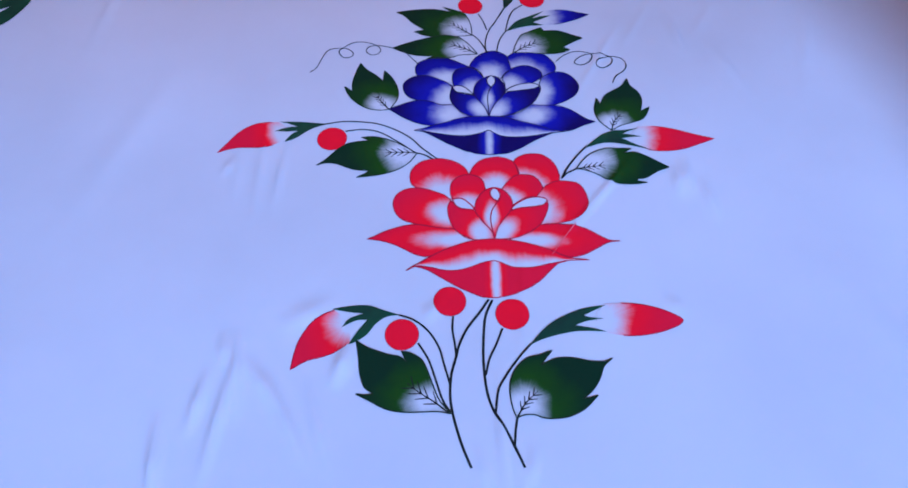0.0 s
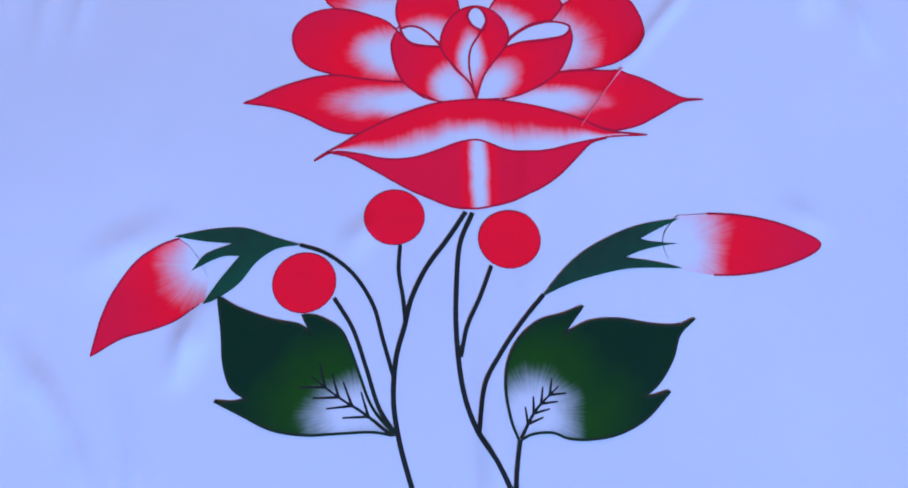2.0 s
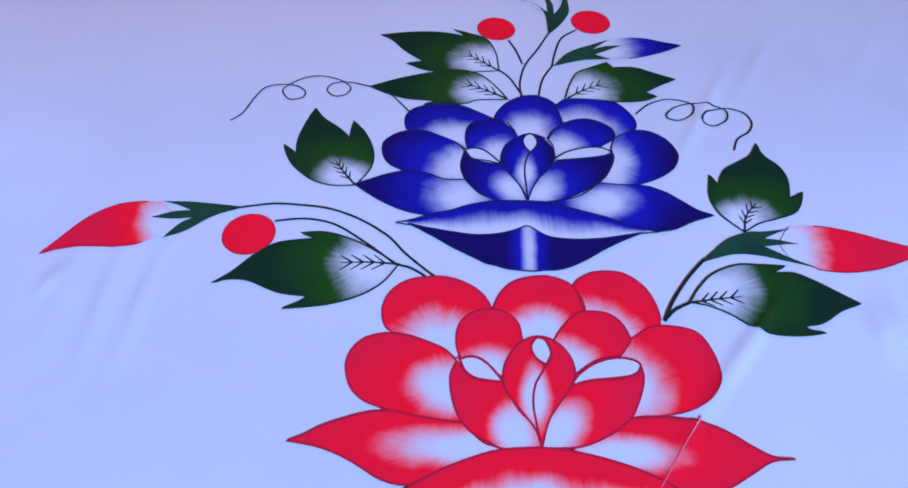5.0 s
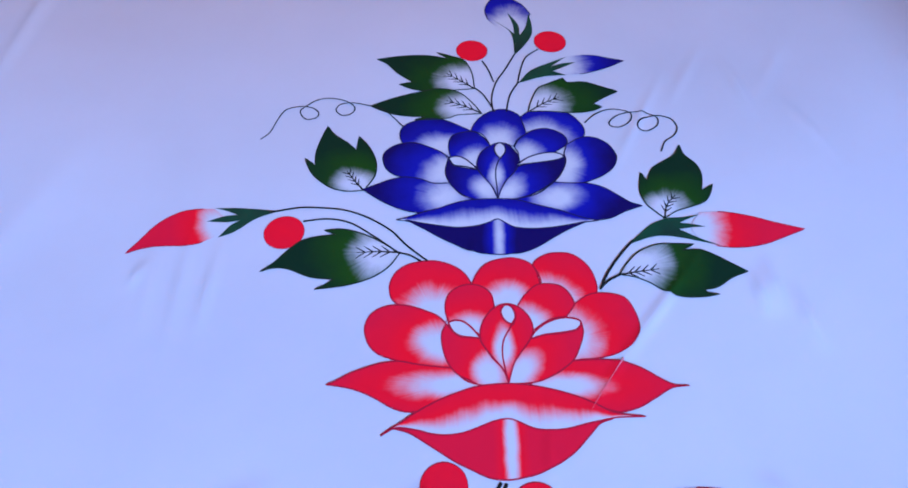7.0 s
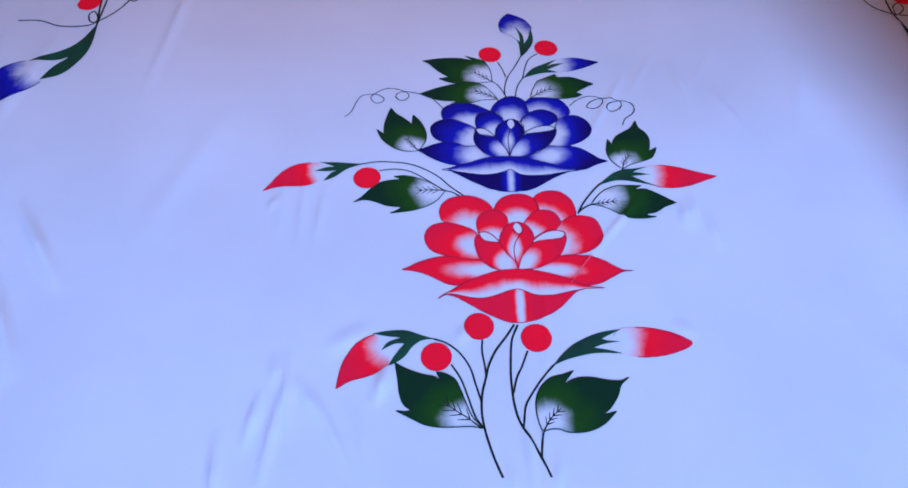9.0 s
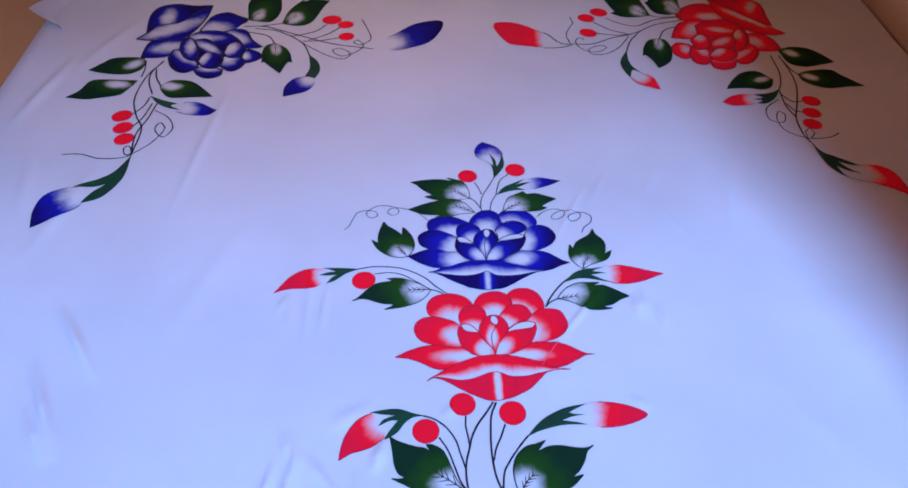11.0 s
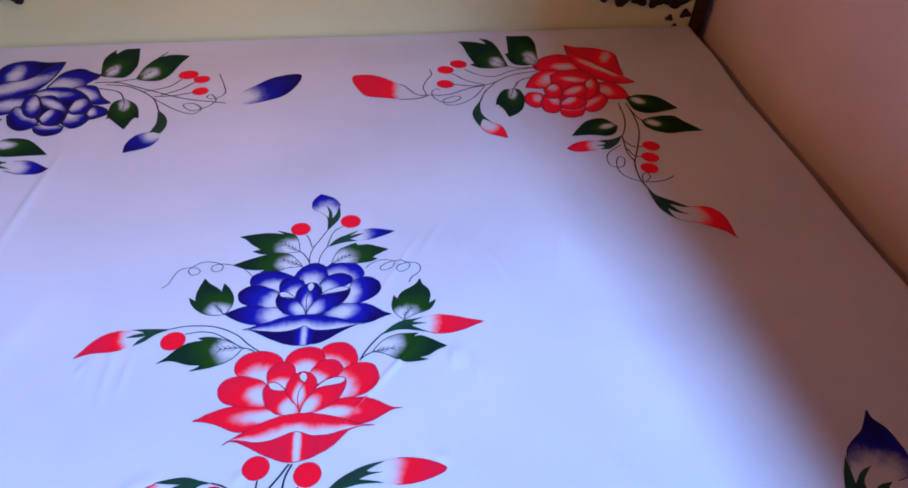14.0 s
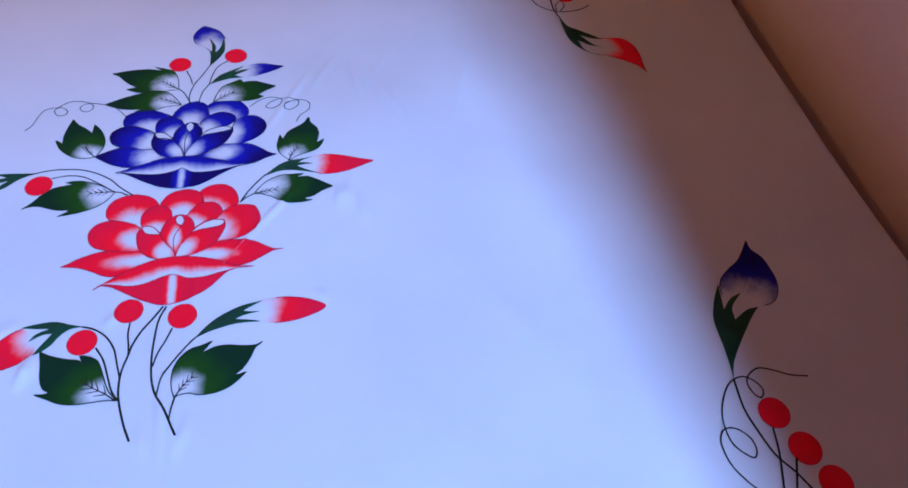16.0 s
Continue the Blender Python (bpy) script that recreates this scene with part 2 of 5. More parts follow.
# ---- the sheet ----
# creases in the cotton: ends in millimetres, height and half-width in millimetres
CREASES = [
    ((54, -24, 88, 18), 0.3, 2.5), ((88, 18, 158, 93), 0.9, 2.5), ((27, -23, 20, -77), 0.35, 4), ((19, -80, 16, -132), 0.3, 4),
    ((-256, -89, -252, -116), 0.9, 3.2), ((-243, -94, -238, -154), 1.2, 3.2), ((-267, -127, -276, -171), 1.2, 3.2),
    ((-245, -123, -259, -204), 1.3, 3.2), ((-303, -169, -299, -230), 1.5, 3.6), ((-210, -140, -180, -203), 0.9, 3.2),
    ((-229, -117, -206, -154), 0.9, 4), ((-176, -150, -160, -210), 0.8, 3.2), ((-143, -104, -153, -137), 1.4, 5),
    ((13, -209, 5, -240), 0.8, 3), ((-11, -153, -12, -240), 0.9, 3.5), ((-1, -180, 0, -260), 0.7, 3.5), ((-34, -206, -27, -240), 0.8, 3),
    ((-214, 127, -220, 63), 0.8, 2.8), ((-238, 140, -240, 53), 0.6, 3.5), ((-264, 138, -262, 70), 0.5, 5)]
CREASES += [
    ((257, 326, 263, 261), 0.8, 4), ((-419, 610, -452, 347), 1.1, 6), ((-553, 111, -500, 24), 1.8, 5),
    ((-563, 24, -516, -74), 2.0, 5), ((-554, -34, -522, -89), 1.4, 5), ((184, 305, 121, 202), 0.65, 3), ((237, 351, 189, 276), 0.4, 4),
    ((322, 351, 282, 290), 0.35, 5), ((300, 262, 318, 205), 0.6, 4), ((438, 323, 395, 200), 0.45, 7), ((206, 80, 204, 48), 1.1, 3.5),
    ((218, 90, 216, 52), 1.0, 4), ((232, 62, 236, 20), 0.8, 4), ((-270, 120, -276, 100), 0.7, 3), ((-67, -67, -69, -84), 0.6, 4), ((-60, -62, -61, -78), 0.5, 3),
    ((20, 122, 16, 108), 0.4, 3), ((-12, 124, -14, 106), 0.4, 3), ((159, -74, 172, -90), 0.5, 5), ((-200, -80, -160, -60), 0.7, 9),
    ((-627, 954, -716, 749), 1.2, 12), ((-737, 763, -773, 583), 1.6, 9), ((-710, 458, -682, 326), 1.0, 9), ((-600, 420, -640, 250), 0.8, 10),
    ((-350, 250, -420, 60), 0.5, 14), ((330, -60, 420, -220), 0.4, 14)]


def cloth_lift(x, y):
    """How far the sheet stands off the flat mattress, in metres (x and y are arrays)."""
    h = 0.0006 * (np.sin(x * 14 + y * 6 + 1.3 * np.sin(y * 7)) + np.sin(y * 17 - x * 8 + 1.1 * np.sin(x * 9)) + 0.5 * np.sin(x * 31 + y * 23))
    for (ax, ay, bx, by), tall, wide in CREASES:
        ax, ay, bx, by = ax / 1000, ay / 1000, bx / 1000, by / 1000
        dx, dy = bx - ax, by - ay
        size = dx * dx + dy * dy
        t = np.clip(((x - ax) * dx + (y - ay) * dy) / size, -0.25, 1.25)
        off = (x - ax - t * dx) ** 2 + (y - ay - t * dy) ** 2
        fade = np.clip(1 - np.abs(t - 0.5) * 1.35, 0, 1)
        h = h + 4.2 * tall / 1000 * fade * np.exp(-off / (2 * (0.85 * wide / 1000) ** 2))
    return h


STEP = 0.004


def fall(s, soft, flare=0.12):
    """A cloth edge: s metres past the rim along the cloth gives (outward, down)."""
    bend = soft * math.pi / 2
    a = np.clip(s / soft, 0, math.pi / 2)
    rest = np.clip(s - bend, 0, None)
    return soft * np.sin(a) + flare * rest, soft * (1 - np.cos(a)) + math.sqrt(1 - flare * flare) * rest


def make_sheet():
    r = 0.035
    xs = np.arange(-1.185, 1.0951, STEP)
    ys = np.arange(-1.23, 1.0801, STEP)
    gx, gy = np.meshgrid(xs, ys)
    px, py, pz = gx.copy(), gy.copy(), BED_Z + cloth_lift(gx, gy)
    left = X0 + r - gx
    out, down = fall(np.clip(left, 0, None), 0.06, 0.4)
    px = np.where(left > 0, X0 + r - out - 0.012 * np.sin(gy * 26) * np.clip(left - 0.05, 0, 0.3) / 0.15, px)
    pz = pz - down
    rim = edge_x(gy) - 0.025
    right = gx - rim
    out, down = fall(np.clip(right, 0, None), 0.022)
    px = np.where(right > 0, rim + np.minimum(out, 0.022), px)
    pz = pz - np.where(right > 0, down, 0)
    foot = Y0 + r - gy
    out, down = fall(np.clip(foot, 0, None), r)
    py = np.where(foot > 0, Y0 + r - out - 0.012 * np.sin(gx * 24) * np.clip(foot - 0.05, 0, 0.3) / 0.15, py)
    pz = pz - down
    pz = np.maximum(pz, 0.2 + 0.01 * np.sin(gx * 20))
    pz = pz + 3 * np.clip(gy - 1.04, 0, None) ** 2
    rows, cols = gx.shape
    verts = np.stack([px, py, pz], -1).reshape(-1, 3)
    idx = np.arange(rows * cols).reshape(rows, cols)
    faces = np.stack([idx[:-1, :-1], idx[:-1, 1:], idx[1:, 1:], idx[1:, :-1]], -1).reshape(-1, 4)
    me = bpy.data.meshes.new("bed_sheet")
    me.from_pydata(verts.tolist(), [], faces.tolist())
    me.polygons.foreach_set("use_smooth", np.ones(len(faces), bool))
    me.materials.append(CLOTH)
    return new("bed_sheet", me)


sheet = tagged(make_sheet(), "white cotton bed sheet hand-painted with red and blue roses", "bed sheet")


def sheet_corner():
    """The loose corner of the sheet that sticks out beside the headboard."""
    bm = bmesh.new()
    rows = []
    for i in range(9):
        a = i / 8
        row = []
        for j in range(9):
            c = j / 8
            x = -0.79 - 0.108 * c * max(0.0, 1 - abs(a - 0.35) / 0.66) ** 0.8
            y = 1.075 - 0.17 * a
            z = BED_Z - 0.006 + 0.013 * c + 0.005 * math.sin(5 * a + 3 * c) * c
            row.append(bm.verts.new((x, y, z)))
        rows.append(row)
    for r0, r1 in zip(rows, rows[1:]):
        for k in range(8):
            bm.faces.new((r0[k], r1[k], r1[k + 1], r0[k + 1])).smooth = True
    part("loose_corner", bm, CLOTH, sheet, "loose folded corner of the sheet")


sheet_corner()


# ---- painting on the sheet: outlines in millimetres, a third number 1 marks a pointed corner ----
def settle(bm, lift):
    """Drop flat paint onto the cloth."""
    co = np.array([v.co for v in bm.verts])
    high = BED_Z + lift + cloth_lift(co[:, 0], co[:, 1])
    for v, z in zip(bm.verts, high):
        v.co.z = z


def run(points, n):
    """A smooth curve through the points, open ended."""
    p = [np.array(q[:2], float) for q in points]
    if len(p) == 2:
        return [p[0] + (p[1] - p[0]) * i / n for i in range(n)] + [p[1]]
    p = [2 * p[0] - p[1]] + p + [2 * p[-1] - p[-2]]
    out = []
    for a, b, c, d in zip(p, p[1:], p[2:], p[3:]):
        for i in range(n):
            t = i / n
            out.append(0.5 * (2 * b + (c - a) * t + (2 * a - 5 * b + 4 * c - d) * t * t + (3 * b - a - 3 * c + d) * t ** 3))
    return out + [p[-2]]


def loop(points, n=5):
    """A smooth closed outline with pointed corners."""
    first = next((i for i, q in enumerate(points) if len(q) == 3), None)
    if first is None:
        ring = points[-2:] + points + points[:2]
        return run(ring, n)[2 * n:-2 * n - 1]
    ring = points[first:] + points[:first] + [points[first]]
    cuts = [i for i, q in enumerate(ring) if len(q) == 3]
    out = []
    for a, b in zip(cuts, cuts[1:]):
        out += run(ring[a:b + 1], n)[:-1]
    return out


class Brush:
    """Where the next strokes go: a turn, scale and shift of the drawing, the sheet's layer and the main colour."""
    grid, shift, hue, layer, owner, bare, wash, edge, thick, reach = np.eye(2), np.zeros(2), RED, 0, None, 0.88, 0.0, 1.15, 1.25, 0.95


def carry(p):
    x, y = Brush.grid @ np.array(p[:2], float) + Brush.shift
    return x / 1000, y / 1000


def set_place(a, b, to_a, to_b, flip=False):
    """Lay the drawing so that its points a and b fall on to_a and to_b."""
    sign = -1 if flip else 1
    za, zb = complex(sign * a[0], a[1]), complex(sign * b[0], b[1])
    turn = (complex(*to_b) - complex(*to_a)) / (zb - za)
    Brush.grid = np.array(((sign * turn.real, -turn.imag), (sign * turn.imag, turn.real)))
    Brush.shift = np.array(to_a, float) - Brush.grid @ np.array(a, float)


def filled(name, outline, mat, owner, bare=None, label="", fade=1.7, spread=1.0, wash=0.0):
    """A painted area that follows the cloth."""
    Brush.layer += 1
    lift = 0.00045 + 0.00004 * Brush.layer
    ring = [carry(p) for p in outline]
    bm = bmesh.new()
    face = bm.faces.new([bm.verts.new((x, y, 0)) for x, y in ring])
    face.normal_update()
    bmesh.ops.triangulate(bm, faces=[face])
    for axis in (0, 1):
        lo, hi = min(p[axis] for p in ring), max(p[axis] for p in ring)
        k = math.ceil(lo / STEP)
        while k * STEP < hi:
            co, no = [0, 0, 0], [0, 0, 0]
            co[axis], no[axis] = k * STEP, 1
            bmesh.ops.bisect_plane(bm, geom=bm.verts[:] + bm.edges[:] + bm.faces[:], plane_co=co, plane_no=no, dist=1e-6)
            k += 1
    uv, tint = bm.loops.layers.uv.new("fade"), bm.loops.layers.uv.new("wash")
    if bare:
        c, a, b = bare
        c0 = np.array(carry(c))
        a0, b0 = np.array(carry((c[0] + a[0], c[1] + a[1]))) - c0, np.array(carry((c[0] + b[0], c[1] + b[1]))) - c0
        back = np.linalg.inv(np.stack([a0, b0], 1) * spread)
    for f in bm.faces:
        for lp in f.loops:
            q = lp.vert.co
            lp[uv].uv = back @ (np.array((q.x, q.y)) - c0) if bare else (fade, 0)
            lp[tint].uv = (wash if bare else 0, 0)
        f.smooth = True
    for f in [f for f in bm.faces if f.normal.z < 0]:
        f.normal_flip()
    settle(bm, lift)
    return part(name, bm, mat, owner, label)


def ribbon(name, centre, wide, mat, owner, label="", closed=False, taper=0.0, proud=0.0):
    """A brushed line of that width in millimetres along the curve."""
    lift = 0.00048 + 0.00004 * Brush.layer + proud
    pts = [np.array(carry(p)) for p in centre]
    bm = bmesh.new()
    pairs, count = [], len(pts)
    for i, p in enumerate(pts):
        a, b = (pts[i - 1], pts[(i + 1) % count]) if closed else (pts[max(i - 1, 0)], pts[min(i + 1, count - 1)])
        d = b - a
        side = np.array((-d[1], d[0])) / max(np.hypot(*d), 1e-9)
        w = wide / 2000 * (1 if not taper else 1 - taper * i / count)
        pairs.append([bm.verts.new((*(p + side * w), 0)), bm.verts.new((*(p - side * w), 0))])
    for (a, b), (c, d) in zip(pairs, pairs[1:] + ([pairs[0]] if closed else [])):
        bm.faces.new((a, b, d, c))
    for f in bm.faces:
        f.normal_update()
        f.smooth = True
    for f in [f for f in bm.faces if f.normal.z < 0]:
        f.normal_flip()
    settle(bm, lift)
    return part(name, bm, mat, owner, label)


def petal(hue, pts, c=None, a=None, b=None):
    outline = loop(pts)
    ob = filled("petal", outline, hue[0], Brush.owner, (c, a, b) if c else None, spread=Brush.bare, wash=Brush.wash)
    ribbon("outline", outline, Brush.edge, hue[1], ob, closed=True)


def lip(hue, pts):
    outline = loop(pts)
    ob = filled("petal_lip", outline, hue[0], Brush.owner, None, "bare white curled petal edge", 0.0)
    ribbon("outline", outline, 1.5, hue[1], ob, closed=True)


def lip_petal(hue, pts, white, full):
    """The curled front petal: bare along its lower edge, brushed upwards into paint; white and full are shares of its height."""
    outline = loop(pts)
    ob = filled("petal", outline, hue[0], Brush.owner)
    ring = np.array([carry(p) for p in outline])
    first, last = int(np.argmin(ring[:, 0])), int(np.argmax(ring[:, 0]))
    turned = np.roll(ring, -first, axis=0)
    cut = (last - first) % len(ring)
    above, below = turned[:cut + 1], np.concatenate([turned[cut:], turned[:1]])[::-1]
    xs, ys = ob.data.vertices, ob.data.uv_layers["fade"].data
    co = np.zeros(len(xs) * 3)
    xs.foreach_get("co", co)
    co = co.reshape(-1, 3)
    order, low_order = np.argsort(above[:, 0]), np.argsort(below[:, 0])
    high = np.interp(co[:, 0], above[order, 0], above[order, 1])
    low = np.interp(co[:, 0], below[low_order, 0], below[low_order, 1])
    share = (co[:, 1] - low) / np.maximum(high - low, 0.004)
    reach = np.clip(0.42 + 0.95 * (share - white) / (full - white), 0.05, 2.1)
    turn = co[:, 0] * 26
    for lp in ob.data.loops:
        k = lp.vertex_index
        ys[lp.index].uv = (reach[k] * math.cos(turn[k]), reach[k] * math.sin(turn[k]))
    ribbon("outline", outline, Brush.edge, hue[1], ob, closed=True)


def crease(pts):
    Brush.layer += 1
    ribbon("petal_line", run(pts, 6), 1.2, Brush.hue[1], Brush.owner)


def leaf(hue, pts, c, a, b):
    outline = loop(pts)
    Brush.owner = filled("leaf", outline, hue[0], sheet, (c, a, b), "dark green painted leaf fading to white", spread=0.88)
    ribbon("outline", outline, 1.3, hue[1], Brush.owner, closed=True)


def bud(hue, pts, c, a, b):
    outline = loop(pts)
    Brush.owner = filled("bud", outline, hue[0], sheet, (c, a, b), ("red" if hue is RED else "blue") + " painted flower bud fading to white")
    back = np.linalg.inv(np.stack([a, b], 1).astype(float))
    far = [np.hypot(*(back @ (p - np.array(c)))) > Brush.reach for p in outline]
    first = next((i for i in range(len(far)) if far[i] and not far[i - 1]), 0)
    edge = outline[first:] + outline[:first]
    edge = edge[:next((i for i, p in enumerate(edge) if not far[(first + i) % len(far)]), len(edge))]
    ribbon("outline", edge, 0.8 * Brush.thick, hue[1], Brush.owner)


def calyx(hue, pts):
    filled("calyx", loop(pts), CALYX, Brush.owner, None, "dark green pronged calyx")


def berry(c, r):
    ring = [(c[0] + r * math.cos(i / 28 * math.tau), c[1] + r * math.sin(i / 28 * math.tau)) for i in range(28)]
    ob = filled("berry", ring, RED[0], sheet, None, "round red painted berry")
    ribbon("outline", ring, 0.6, RED[1], ob, closed=True)


def line(name, pts, wide):
    ribbon(name, run(pts, 16), wide * Brush.thick, STEM, sheet, "thin dark painted " + name, proud=0.0001)


def vein(pts):
    """A leaf's midrib with short side barbs, from the stalk to the tip."""
    Brush.layer += 1
    mid = run(pts, 8)
    ribbon("vein", mid, 1.7, STEM, Brush.owner, taper=0.6)
    whole = np.hypot(*(mid[-1] - mid[0]))
    for k in range(1, 5):
        i = int(len(mid) * (0.22 + 0.17 * k)) - 2
        d = mid[min(i + 2, len(mid) - 1)] - mid[i]
        d = d / max(np.hypot(*d), 1e-6)
        for sign in (1, -1):
            out = np.array((d[0] * 0.8 - sign * d[1] * 0.6, d[1] * 0.8 + sign * d[0] * 0.6))
            ribbon("side_vein", [mid[i], mid[i] + out * whole * 0.13, mid[i] + out * whole * 0.26], 1.4, STEM, Brush.owner, taper=0.7)


def red_rose(hue=RED):
    """A full-blown rose seen from the side."""
    Brush.hue, Brush.owner = hue, new_rose((5, 30), hue)
    petal(hue, [(-74.2, 70.6, 1), (-77.9, 74.5), (-79.7, 80.6), (-79.5, 88.6), (-75.5, 97.5), (-67.1, 104.4), (-55.9, 107.2), (-43.2, 107.1), (-30.6,
        102), (-21.6, 94), (-17, 83.9, 1), (-29.7, 65.5), (-38.9, 53, 1), (-51, 62.2), (-62.9, 67.8)], (-48, 62.7), (30.4, 2.2), (0.7, 20.6))
    petal(hue, [(-17, 83.9, 1), (-12.1, 93.6), (-5, 101.4), (5.1, 105.5), (16.6, 106.3), (26.1, 103.4), (33.2, 96.5), (35.7, 80.8, 1), (25.2, 74.3),
        (15.7, 61.5, 1), (7, 57), (-5, 64), (-8, 76.5)], (7, 65.7), (20.9, -1), (2, 17.1))
    petal(hue, [(32, 99, 1), (36, 103.8), (44.9, 108.5), (55.1, 109.4), (64.7, 107.3), (73.2, 99.4), (77.7, 89.3), (79.1, 77.7), (77.7, 71.1, 1),
        (66.6, 66.7), (58.4, 62.1, 1), (57.5, 69), (51, 77), (36.7, 80.8, 1), (35.6, 90.3)], (43.3, 68.9), (23.3, -6.7), (3.2, 19.4))
    petal(hue, [(-38.9, 51.6, 1), (-45.1, 59), (-56.9, 65), (-67.4, 68.8), (-77.8, 70), (-88.2, 67.6), (-95.4, 61.4), (-98.6, 52.8), (-97.7, 44.1),
        (-94.6, 36.6), (-88.3, 30.3), (-80.3, 26.6), (-73.3, 23.7, 1), (-58, 19.6), (-46.8, 18.1), (-37, 16.6, 1), (-41.3, 27.8), (-42.4, 41.3)],
        (-42.6, 36.2), (-23, 1.2), (0.7, 16.2))
    petal(hue, [(58.4, 62.1, 1), (70.3, 69.2), (80.2, 70.6), (92.5, 68.5), (99.4, 64), (103.2, 53.7), (104.1, 42.7), (101.2, 34), (94.4, 25.7), (84,
        20.2), (72.9, 17.5), (63.9, 16.6), (56.5, 16.7), (49, 15.8, 1), (50, 29.4), (49, 41.3), (48, 53)], (53.2, 33), (20.7, -4.5), (-6.1,
        -24.5))
    petal(hue, [(-36.5, 52.5, 1), (-38.5, 60.5), (-38, 69.6), (-34.6, 77), (-27.1, 82.4), (-17.6, 83.9), (-8.5, 80.8), (-3, 73.7), (-1.8, 63.5, 1),
        (-9.7, 51.9), (-14.8, 41.6, 1), (-22.1, 45.5), (-29.1, 51.8)], (-20.7, 45.4), (16.3, -0.8), (1.1, 14.2))
    petal(hue, [(15.1, 61.6, 1), (19.8, 68.8), (25.4, 75), (32.4, 80.2), (40.5, 81), (49.8, 79), (55.7, 72.9), (58.4, 65.1), (58.2, 60.7), (51.2,
        51.8, 1), (40.2, 50.5), (32, 46.6), (24.5, 41.4, 1), (22.1, 52.1)], (23.2, 49.2), (14.4, -5), (5.7, 13.6))
    petal(hue, [(-125.5, 9.7, 1), (-118.2, 12.3), (-109, 17.1), (-96.9, 21.1), (-85.9, 23.7), (-73.3, 24), (-60.8, 20.8), (-46.8, 18.1), (-37, 16.6,
        1), (-27.9, 6.4), (-17.1, 2.1, 1), (-31.2, -1.7), (-47.8, -7.3), (-62.7, -13.9, 1), (-70.7, -13.5), (-79.9, -10.1), (-90.7, -3), (-100.2,
        2.3), (-111.1, 6.5)], (-41.9, 4.1), (-35, 2), (-0.5, -10.8))
    petal(hue, [(128.3, -7.7, 1), (118.1, -6.5), (109.4, -1.3), (100.9, 5.2), (93.3, 9.8), (82.4, 13.7), (68.1, 15.7), (49.6, 15.8, 1), (37.3, 7.4),
        (16.3, 0.5, 1), (29.5, -5.2), (47.9, -12.3), (60.5, -18.9), (74.7, -23.9, 1), (81.9, -23.1), (91, -20.7), (104.2, -14.3), (116, -8.6)], (41.3,
        -2.2), (29.3, -3.2), (3.1, 9.2))
    petal(hue, [(-38.9, 51.6, 1), (-42.6, 43), (-42.3, 31.2), (-39.1, 19.6), (-33.1, 11.3), (-25.1, 6.2), (-18.4, 2.4), (-8.8, 1.9), (1.9, 1.9, 1),
        (-0.5, 12.7), (-8.1, 22.8), (-14.5, 37.8, 1), (-22.6, 39.3), (-29.8, 40.7), (-34.5, 45.4)], (-10.2, 9.4), (-12.3, 0.7), (-0.7, 16.8))
    petal(hue, [(61.2, 45.9, 1), (61.1, 37.8), (57.2, 27.7), (50.7, 17), (42.2, 10.3), (31.1, 4.6), (19.3, 1.5), (1.8, 1.6, 1), (5.1, 12.4), (12.5,
        25), (21.2, 34.6, 1), (32.1, 37.5), (44.2, 37.9), (55.1, 39.8)], (11.3, 9.5), (14.8, 3), (4.9, 15.3))
    petal(hue, [(1.9, 1.9, 1), (-0.6, 12.1), (-8, 23.8), (-14.2, 34.7), (-14.3, 43.3), (-11.2, 52), (-4.3, 60.7), (3.8, 64.7), (11.5, 64.3), (18.6,
        59.6), (23.6, 51.3), (24.5, 41.4), (20.3, 33), (12.3, 23.3), (6.9, 15.5)], (1.7, 29.5), (7.6, -0.4), (-2.1, -18.8))
    lip_petal(hue, [(-87.9, -29.1, 1), (-81.1, -24.6), (-74.6, -21.1), (-62.7, -13.9), (-47.8, -6.7), (-31.2, -1.1), (-17.1, 1.8), (2.4, 1.9), (18.9,
        -0.9), (35.1, -5.5), (50.8, -11.8), (63.3, -19.1), (73.2, -24.3), (92.3, -28.1, 1), (75.3, -27.4), (66.8, -28), (52.6, -30), (38.5, -32.5),
        (25, -32.8), (14.6, -30.5), (4.6, -25.1), (-1.9, -23), (-11.4, -24.1), (-22.4, -27.7), (-33.1, -30.6), (-43.6, -31.3), (-54, -29.8), (-64.3,
        -26.5), (-77.2, -24.3)], 0.08, 0.56)
    Brush.wash = 0.3
    petal(hue, [(-81.1, -24.3, 1), (-64.3, -26.5), (-54, -29.8), (-43.6, -31.3), (-33.1, -30.6), (-22.4, -27.7), (-11.4, -24.1), (-1.9, -23), (4.6,
        -25.1), (14.6, -30.5), (25, -32.8), (38.5, -32.5), (52.6, -30), (69.5, -28.2, 1), (60.7, -30.5), (52.3, -37.8), (40.9, -47.9), (29.1, -55),
        (15.3, -60.5), (2.2, -62.9), (-6.6, -63.3), (-17.7, -61.3), (-29.7, -55), (-39.5, -49.3), (-49.3, -42.2), (-59.3, -34.9), (-69.4, -28.1)],
        (-1.5, -43.9), (5.0, -0.3), (-3.5, -48))
    Brush.wash = 0.0
    lip(hue, [(-37.1, 52.2, 1), (-32, 53.7), (-26.1, 52.3), (-20.5, 47.1), (-14.5, 38.2, 1), (-22.6, 39.3), (-29.8, 41.3), (-34.5, 45.4)])
